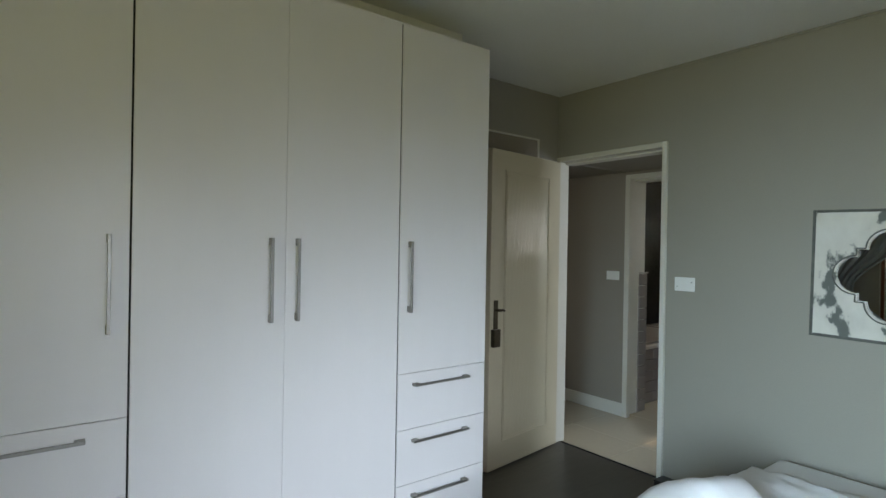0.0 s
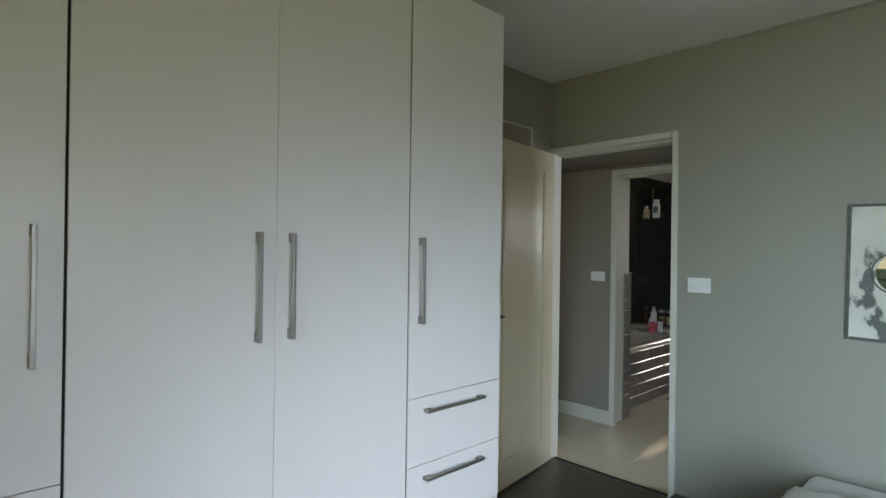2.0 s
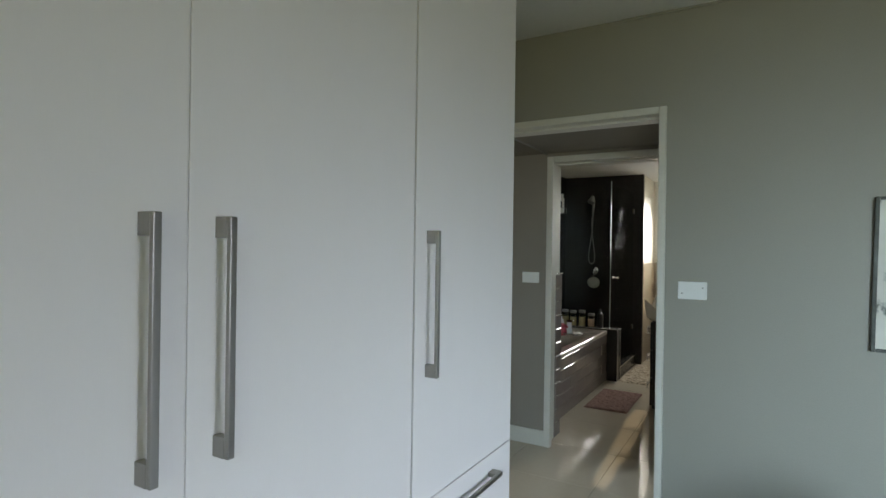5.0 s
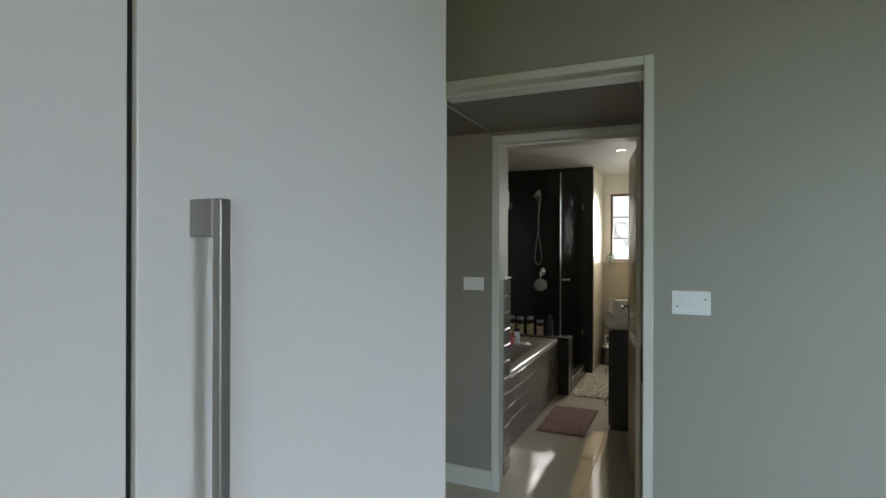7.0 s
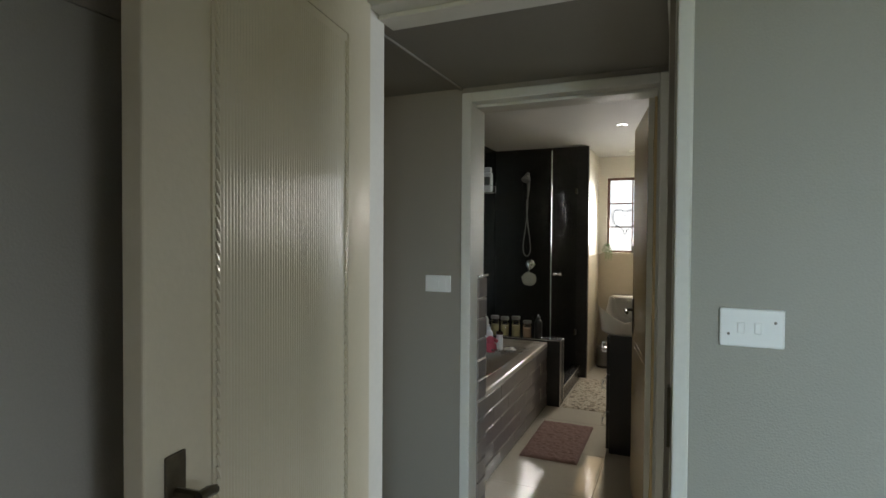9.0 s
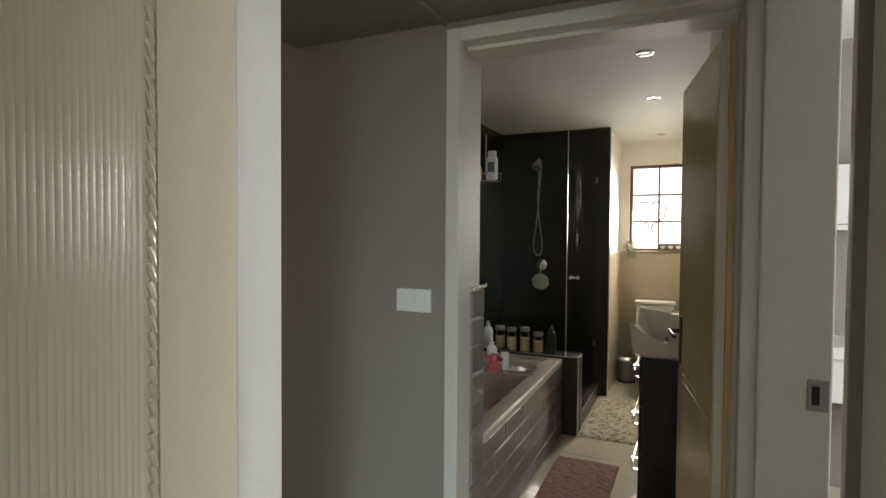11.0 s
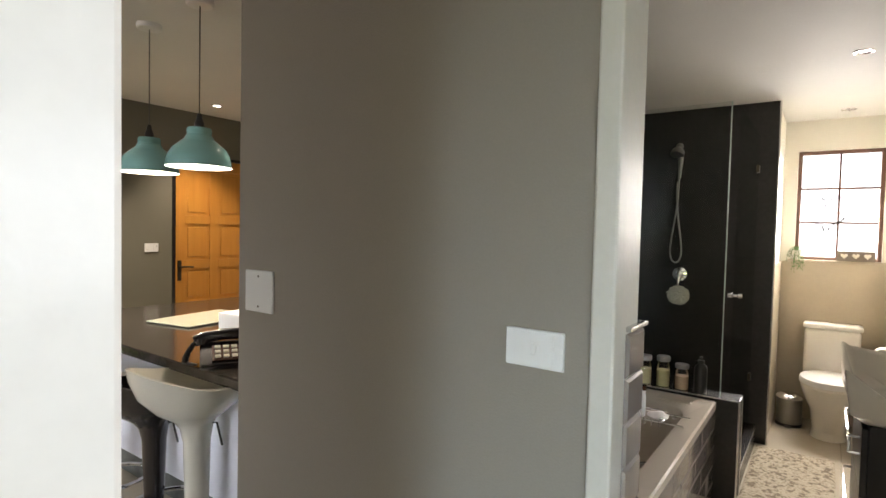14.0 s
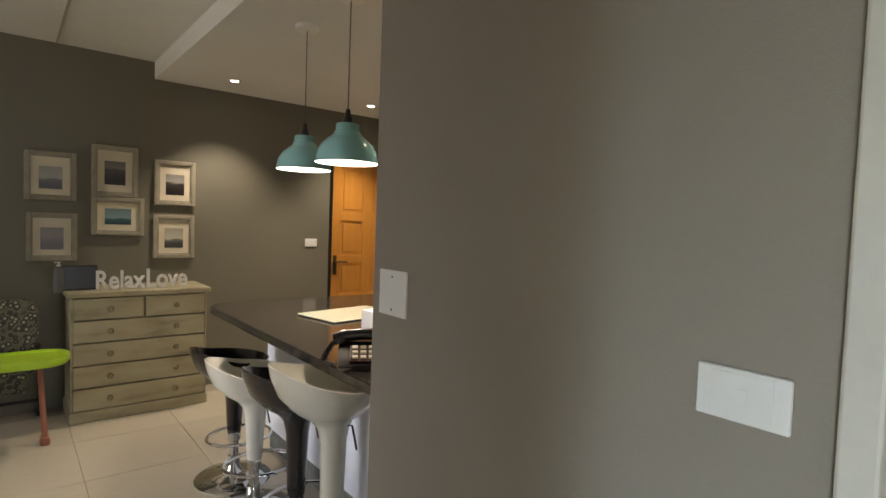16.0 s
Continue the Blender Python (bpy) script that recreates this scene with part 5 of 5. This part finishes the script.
stool(4.500, 4.20, -3, 0.835, M_STOOLW, "white")

# on the worktop
GB = thing("cutting_board", "pale glass cutting board on the worktop", "cutting board", 5.08, 5.12, 0.902, 10)
part("board", box(-0.24, -0.16, 0.004, 0.24, 0.16, 0.012, 0.003), M_BOARD, GB)
for x in (-0.2, 0.2):
    for y in (-0.12, 0.12):
        part("foot", lathe([(0, 0), (0.012, 0), (0.012, 0.004), (0, 0.004)], 12, None, x, y), M_BLACK, GB)
HOLD = thing("paper_box", "white box of papers standing on the worktop", "box", 5.05, 4.72, 0.902, 8)
part("box", boxes([(-0.10, -0.07, 0.0, 0.10, 0.07, 0.09)], 0.003), M_PLASTIC, HOLD)
CUP = thing("white_cup", "small white ceramic cup", "cup", 5.20, 4.90, 0.902)
part("cup", lathe([(0, 0), (0.028, 0), (0.036, 0.06), (0.033, 0.06), (0.027, 0.006), (0, 0.006)], 22), M_CERAMIC, CUP, smooth=True)
part("cup_handle", tube([(0.034, 0, 0.05), (0.055, 0, 0.045), (0.052, 0, 0.02), (0.03, 0, 0.015)], 0.004), M_CERAMIC, CUP, smooth=True)
PH = thing("telephone", "black desk telephone with a handset and pale keys", "telephone", 4.625, 4.18, 0.902, -30)
bm = bmesh.new()
side = [(-0.10, 0.0), (0.085, 0.0), (0.085, 0.072), (0.05, 0.074), (0.0, 0.062), (-0.06, 0.036), (-0.10, 0.018)]
ra = [bm.verts.new((-0.11, y, z)) for y, z in side]
rb = [bm.verts.new((0.11, y, z)) for y, z in side]
bm.faces.new(ra[::-1]), bm.faces.new(rb)
for k in range(len(side)):
    bm.faces.new((ra[k], ra[(k + 1) % len(side)], rb[(k + 1) % len(side)], rb[k]))
bmesh.ops.recalc_face_normals(bm, faces=bm.faces[:])
bmesh.ops.bevel(bm, geom=bm.edges[:], offset=0.005, segments=2, affect="EDGES")
part("base", bm, M_STOOLB, PH)
part("key_plate", moved(box(-0.075, -0.045, 0.0, 0.085, 0.045, 0.004, 0.002), pose(0.005, -0.042, 0.0475, 25.0)), M_BROWN, PH, "brown key plate")
for i in range(5):
    for j in range(3):
        part("key", moved(box(-0.010, -0.007, 0, 0.010, 0.007, 0.007, 0.002), pose(-0.05 + i * 0.029, -0.066 + j * 0.025, 0.040 + j * 0.0115, 25.0)), M_KEYPAD, PH)
bm = tube([(-0.128, 0.045, 0.080), (-0.09, 0.045, 0.094), (-0.03, 0.045, 0.101), (0.03, 0.045, 0.101), (0.09, 0.045, 0.094), (0.128, 0.045, 0.080)], 0.022, None, 12)
for x in (-0.105, 0.105):
    tube([(x, 0.045, 0.094), (x, 0.045, 0.070)], 0.027, bm, 14)
part("handset", bm, M_STOOLB, PH, "curved glossy handset", True)
pts = []
for k in range(160):
    s = k / 159
    pts.append((-0.125 - 0.035 * math.sin(s * 3.1) + 0.010 * math.cos(k * 1.1), 0.045 - 0.10 * s + 0.010 * math.sin(k * 1.1), 0.075 - 0.06 * min(1.0, s * 2)))
part("coiled_cord", tube(pts, 0.003, None, 5), M_BLACK, PH, smooth=True)

# chest of drawers
CH = thing("chest_of_drawers", "limed wooden chest with two small and four wide drawers", "chest of drawers", 4.345, 6.76, 0.0)
part("carcass", boxes([(-0.425, 0.055, 0.03, 0.425, 0.44, 0.845), (-0.425, 0.006, 0.075, -0.413, 0.055, 0.845), (0.413, 0.006, 0.075, 0.425, 0.055, 0.845)]), M_WASH, CH)
part("top", box(-0.452, -0.022, 0.845, 0.452, 0.455, 0.885, 0.012, seg=3), M_WASH, CH)
part("plinth", box(-0.435, -0.004, 0.0, 0.435, 0.45, 0.075, 0.008), M_WASH, CH)


def drawer(x0, x1, z0, z1, knobs):
    d = part("drawer", box(x0, 0.0, z0, x1, 0.055, z1, 0.004), M_WASH, CH)
    for x in knobs:
        part("knob", moved(lathe([(0.008, 0), (0.009, 0.008), (0.018, 0.016), (0.02, 0.026), (0.012, 0.034), (0, 0.035)], 18), pose(x, 0.0, (z0 + z1) / 2, 90)), M_KNOB, d, "turned wooden knob", True)


drawer(-0.41, 0.005, 0.695, 0.838, (-0.20,))
drawer(0.015, 0.41, 0.695, 0.838, (0.21,))
for k in range(4):
    drawer(-0.41, 0.41, 0.082 + k * 0.153, 0.082 + k * 0.153 + 0.143, (-0.20, 0.21))


def word(text, x, y, z, size, label):
    cu = bpy.data.curves.new(text, "FONT")
    cu.body, cu.size, cu.extrude, cu.bevel_depth, cu.resolution_u = text, size, 0.010, 0.0015, 4
    cu.offset = 0.002
    tmp = new("tmp", cu)
    me = bpy.data.meshes.new_from_object(tmp)
    bpy.data.objects.remove(tmp)
    me.name = "letters"
    me.transform(Matrix.Rotation(math.pi / 2, 4, "X") @ Matrix.Diagonal((0.76, 1, 1, 1)))
    lo = min(v.co.z for v in me.vertices)
    me.transform(Matrix.Translation((0, 0, -lo)))
    me.materials.clear()
    me.materials.append(M_PLASTIC)
    ob = new("word_sign", me)
    ob.matrix_basis = pose(x, y, z)
    return tagged(ob, label, "sign")


word("Relax", 4.062, 6.86, 0.885, 0.180, "white wooden letters reading Relax on the chest")
word("Love", 4.372, 6.86, 0.885, 0.190, "white wooden letters reading Love on the chest")
SPK = thing("smart_display", "black glass screen standing on the chest", "screen", 3.968, 6.87, 0.885, 0)
part("screen", moved(box(-0.115, -0.012, 0.0, 0.115, 0.012, 0.165, 0.008), pose(0, 0, 0.002, -4)), M_BLACK, SPK)
part("foot", box(-0.06, 0.0, 0.0, 0.06, 0.07, 0.02, 0.006), M_BLACK, SPK)
bottle("sanitiser_bottle", "clear pump bottle of hand gel on the chest", "bottle", 3.858, 6.80, 0.885, 0.20, 0.028, M_OLDGREY, "pump", M_PLASTIC)


def picture(x0, z0, x1, z1, art, upright=True):
    t = thing("framed_picture", "seascape print with a cream mount in a weathered frame", "picture", (x0 + x1) / 2, 7.22, (z0 + z1) / 2, 0, "six framed seascapes on the wall")
    w, h, f = (x1 - x0) / 2, (z1 - z0) / 2, 0.030
    bm = boxes([(-w, -0.03, -h, -w + f, 0, h), (w - f, -0.03, -h, w, 0, h), (-w + f, -0.03, h - f, w - f, 0, h), (-w + f, -0.03, -h, w - f, 0, -h + f)], 0.005)
    boxes_in = [(-w + f, -0.024, -h + f, -w + f + 0.008, 0, h - f), (w - f - 0.008, -0.024, -h + f, w - f, 0, h - f), (-w + f + 0.008, -0.024, h - f - 0.008, w - f - 0.008, 0, h - f), (-w + f + 0.008, -0.024, -h + f, w - f - 0.008, 0, -h + f + 0.008)]
    part("frame", bm, M_PICFRAME, t, "weathered grey-beige wooden frame")
    part("inner_fillet", boxes(boxes_in, 0.002), M_PICFRAME, t)
    part("mount", box(-w + f, -0.010, -h + f, w - f, -0.004, h - f), M_MOUNT, t, "cream mount board")
    a, b, dz = (w * 0.45, h * 0.46, -0.012) if upright else (w * 0.50, h * 0.42, 0.0)
    part("print", box(-a, -0.0125, -b + dz, a, -0.0095, b + dz), PRINTS[art], t, "dark seascape photograph")


picture(3.685, 1.490, 3.985, 1.832, 0)
picture(4.075, 1.535, 4.376, 1.915, 1)
picture(4.490, 1.492, 4.786, 1.844, 2)
picture(3.696, 1.062, 3.992, 1.402, 3)
picture(4.075, 1.247, 4.420, 1.532, 4, False)
picture(4.484, 1.075, 4.784, 1.415, 5)

# panelled door
KD = tagged(thing("door_3", "orange pine panelled door with a brass handle", "door", 6.43, 7.24, 0.0), kind="structure")
W3 = 0.40
for x0, x1 in ((-W3, -W3 + 0.105), (W3 - 0.105, W3), (-0.045, 0.045)):
    part("stile", box(x0, 0, 0.0, x1, 0.04, 2.04, 0.003), M_PINE, KD)
for z0, z1 in ((0.0, 0.2), (0.62, 0.70), (1.00, 1.08), (1.42, 1.50), (1.93, 2.04)):
    for x0, x1 in ((-W3 + 0.105, -0.045), (0.045, W3 - 0.105)):
        part("rail", box(x0, 0.001, z0, x1, 0.039, z1, 0.003), M_PINE, KD)
for z0, z1 in ((0.2, 0.62), (0.70, 1.0), (1.08, 1.42), (1.50, 1.93)):
    for x0, x1 in ((-W3 + 0.105, -0.045), (0.045, W3 - 0.105)):
        bm = box(x0, 0.014, z0, x1, 0.03, z1)
        box(x0 + 0.03, 0.006, z0 + 0.03, x1 - 0.03, 0.02, z1 - 0.03, 0.006, bm)
        part("panel", bm, M_PINE, KD)
lever(KD, -W3 + 0.05, 0.0, 1.02, 1, -1)
tagged(part("door_frame_4", boxes([(6.0, 7.21, 0, 6.03, 7.36, 2.07), (6.83, 7.21, 0, 6.86, 7.36, 2.07), (6.03, 7.21, 2.04, 6.83, 7.36, 2.07)], 0.003), M_ESP), kind="structure")

# high chair
HC = thing("high_chair", "high chair with a lime tray and dotted fabric seat", "high chair", 3.50, 6.80, 0.0)
for x in (-0.25, 0.25):
    part("front_leg", tube([(x * 1.10, -0.30, 0.03), (x, -0.16, 0.50)], 0.016), M_COPPER, HC, "copper-red front leg", True)
    part("rear_leg", tube([(x * 1.10, 0.30, 0.03), (x, 0.02, 0.55)], 0.016), M_BLACK, HC, smooth=True)
    part("foot", moved(box(-0.025, -0.05, 0.0, 0.025, 0.05, 0.045, 0.012), pose(x * 1.10, -0.30, 0)), M_COPPER, HC)
    part("rear_foot", moved(box(-0.025, -0.05, 0.0, 0.025, 0.05, 0.045, 0.012), pose(x * 1.10, 0.30, 0)), M_BLACK, HC)
part("seat", box(-0.24, -0.16, 0.40, 0.24, 0.18, 0.48, 0.035, seg=4), M_PATTERN, HC, "dotted grey-green padded seat", True)
part("leg_pad", moved(box(-0.19, -0.03, 0.0, 0.19, 0.02, 0.20, 0.02, seg=3), pose(0, -0.19, 0.30, -8)), M_PATTERN, HC, smooth=True)
bm = rrect(-0.26, 0.0, 0.26, 0.37, 0.10, 0)
b2 = bmesh.new()
f0 = [b2.verts.new((p[0], -0.03, p[1])) for p in bm]
f1 = [b2.verts.new((p[0] * 0.94, -0.045, 0.185 + (p[1] - 0.185) * 0.94)) for p in bm]
f2 = [b2.verts.new((p[0], 0.03, p[1])) for p in bm]
b2.faces.new(f1), b2.faces.new(f2)
for a, b in ((f0, f1), (f0, f2)):
    for k in range(len(a)):
        b2.faces.new((a[k], a[(k + 1) % len(a)], b[(k + 1) % len(a)], b[k]))
bk = part("backrest", moved(b2, pose(0, 0.14, 0.46, -14)), M_PATTERN, HC, "dotted grey-green padded backrest", True)
part("harness_slot", moved(box(-0.03, -0.05, 0.315, 0.03, -0.042, 0.335, 0.003), pose(0, 0.14, 0.46, -14)), M_BLACK, bk)
bm = bmesh.new()
pl = rrect(-0.40, -0.46, 0.40, -0.12, 0.14, 0)
l0 = [bm.verts.new((p[0] * 0.96, -0.29 + (p[1] + 0.29) * 0.96, 0.500)) for p in pl]
l1 = [bm.verts.new((p[0], p[1], 0.520)) for p in pl]
l2 = [bm.verts.new((p[0], p[1], 0.545)) for p in pl]
l3 = [bm.verts.new((p[0] * 0.93, -0.29 + (p[1] + 0.29) * 0.90, 0.545)) for p in pl]
l4 = [bm.verts.new((p[0] * 0.90, -0.29 + (p[1] + 0.29) * 0.86, 0.530)) for p in pl]
for a, b in ((l0, l1), (l1, l2), (l2, l3), (l3, l4)):
    for k in range(len(a)):
        bm.faces.new((a[k], a[(k + 1) % len(a)], b[(k + 1) % len(a)], b[k]))
bm.faces.new(l0), bm.faces.new(l4)
tr = part("tray", bm, M_LIME, HC, "lime green plastic tray", True)
part("tray_clip", box(-0.04, -0.475, 0.517, 0.04, -0.455, 0.535, 0.006), M_BLACK, tr)
part("crossbar", tube([(-0.27, 0.24, 0.12), (0.27, 0.24, 0.12)], 0.012), M_BLACK, HC, smooth=True)

# ---- tiles ----
def shared_piece(name, w, d, h, r):
    """One tile mesh, its base on z = 0, with chamfered top edges."""
    bm = bmesh.new()
    lo = [bm.verts.new(p) for p in ((0, 0, 0), (w, 0, 0), (w, d, 0), (0, d, 0))]
    mi = [bm.verts.new((v.co.x, v.co.y, h - r)) for v in lo]
    hi = [bm.verts.new((r + (w - 2 * r) * (v.co.x / w), r + (d - 2 * r) * (v.co.y / d), h)) for v in lo]
    for a, b in ((lo, mi), (mi, hi)):
        for k in range(4):
            bm.faces.new((a[k], a[(k + 1) % 4], b[(k + 1) % 4], b[k]))
    bm.faces.new(hi)
    me = bpy.data.meshes.new(name)
    bm.to_mesh(me)
    bm.free()
    return me


tile = shared_piece("tile", 0.597, 0.597, 0.004, 0.0012)
tile.materials.append(M_TILE)
for i in range(-8, 14):
    for j in range(-1, 12):
        x, y = 3.3125 + (i - 1) * 0.60 + 0.0015, 1.62 + (j - 3) * 0.60
        cx, cy = x + 0.3, y + 0.3
        if (3.45 < cx < 8.6 and 1.2 < cy < 3.9) or (1.0 < cx < 7.6 and 2.9 < cy < 7.4):
            if cx < 3.6 and cy < 2.8:
                continue
            ob = new("tile", tile)
            ob.parent = FLOOR
            ob.matrix_basis = pose(x, y, -0.004)
# doorway sill tile between bedroom and passage
setting("floor_doorway", box(3.50, 1.80, -0.02, 3.5125, 2.59, 0.0005), M_TILE)

brick = shared_piece("tile", 0.297, 0.0975, 0.012, 0.006)
brick.materials.append(M_SUBWAY)
APRON = bpy.data.objects["apron"]
for j in range(5):
    off = 0.15 if j % 2 else 0.0
    for k in range(-1, 7):
        x = 0.002 + k * 0.30 + off
        if x < -0.001 or x + 0.297 > L_ + 0.001:
            continue
        ob = new("tile", brick)
        ob.parent = APRON
        ob.matrix_basis = pose(x, 0.012, 0.001 + j * 0.10, 90)
half = shared_piece("tile", 0.147, 0.0975, 0.012, 0.006)
half.materials.append(M_SUBWAY)
for j in range(5):
    if j % 2:
        ob = new("tile", half)
        ob.parent, ob.matrix_basis = APRON, pose(0.002, 0.012, 0.001 + j * 0.10, 90)
    ob = new("tile", half)
    ob.parent, ob.matrix_basis = APRON, pose(L_ - 0.149 - (0.0 if not j % 2 else 0.02), 0.012, 0.001 + j * 0.10, 90)
pier = shared_piece("tile", 0.124, 0.0975, 0.012, 0.006)
pier.materials.append(M_SUBWAY)
for j in range(12):
    ob = new("tile", pier)
    ob.parent, ob.matrix_basis = PIER, pose(4.615, 2.7065, 0.000 + j * 0.1008, 90)
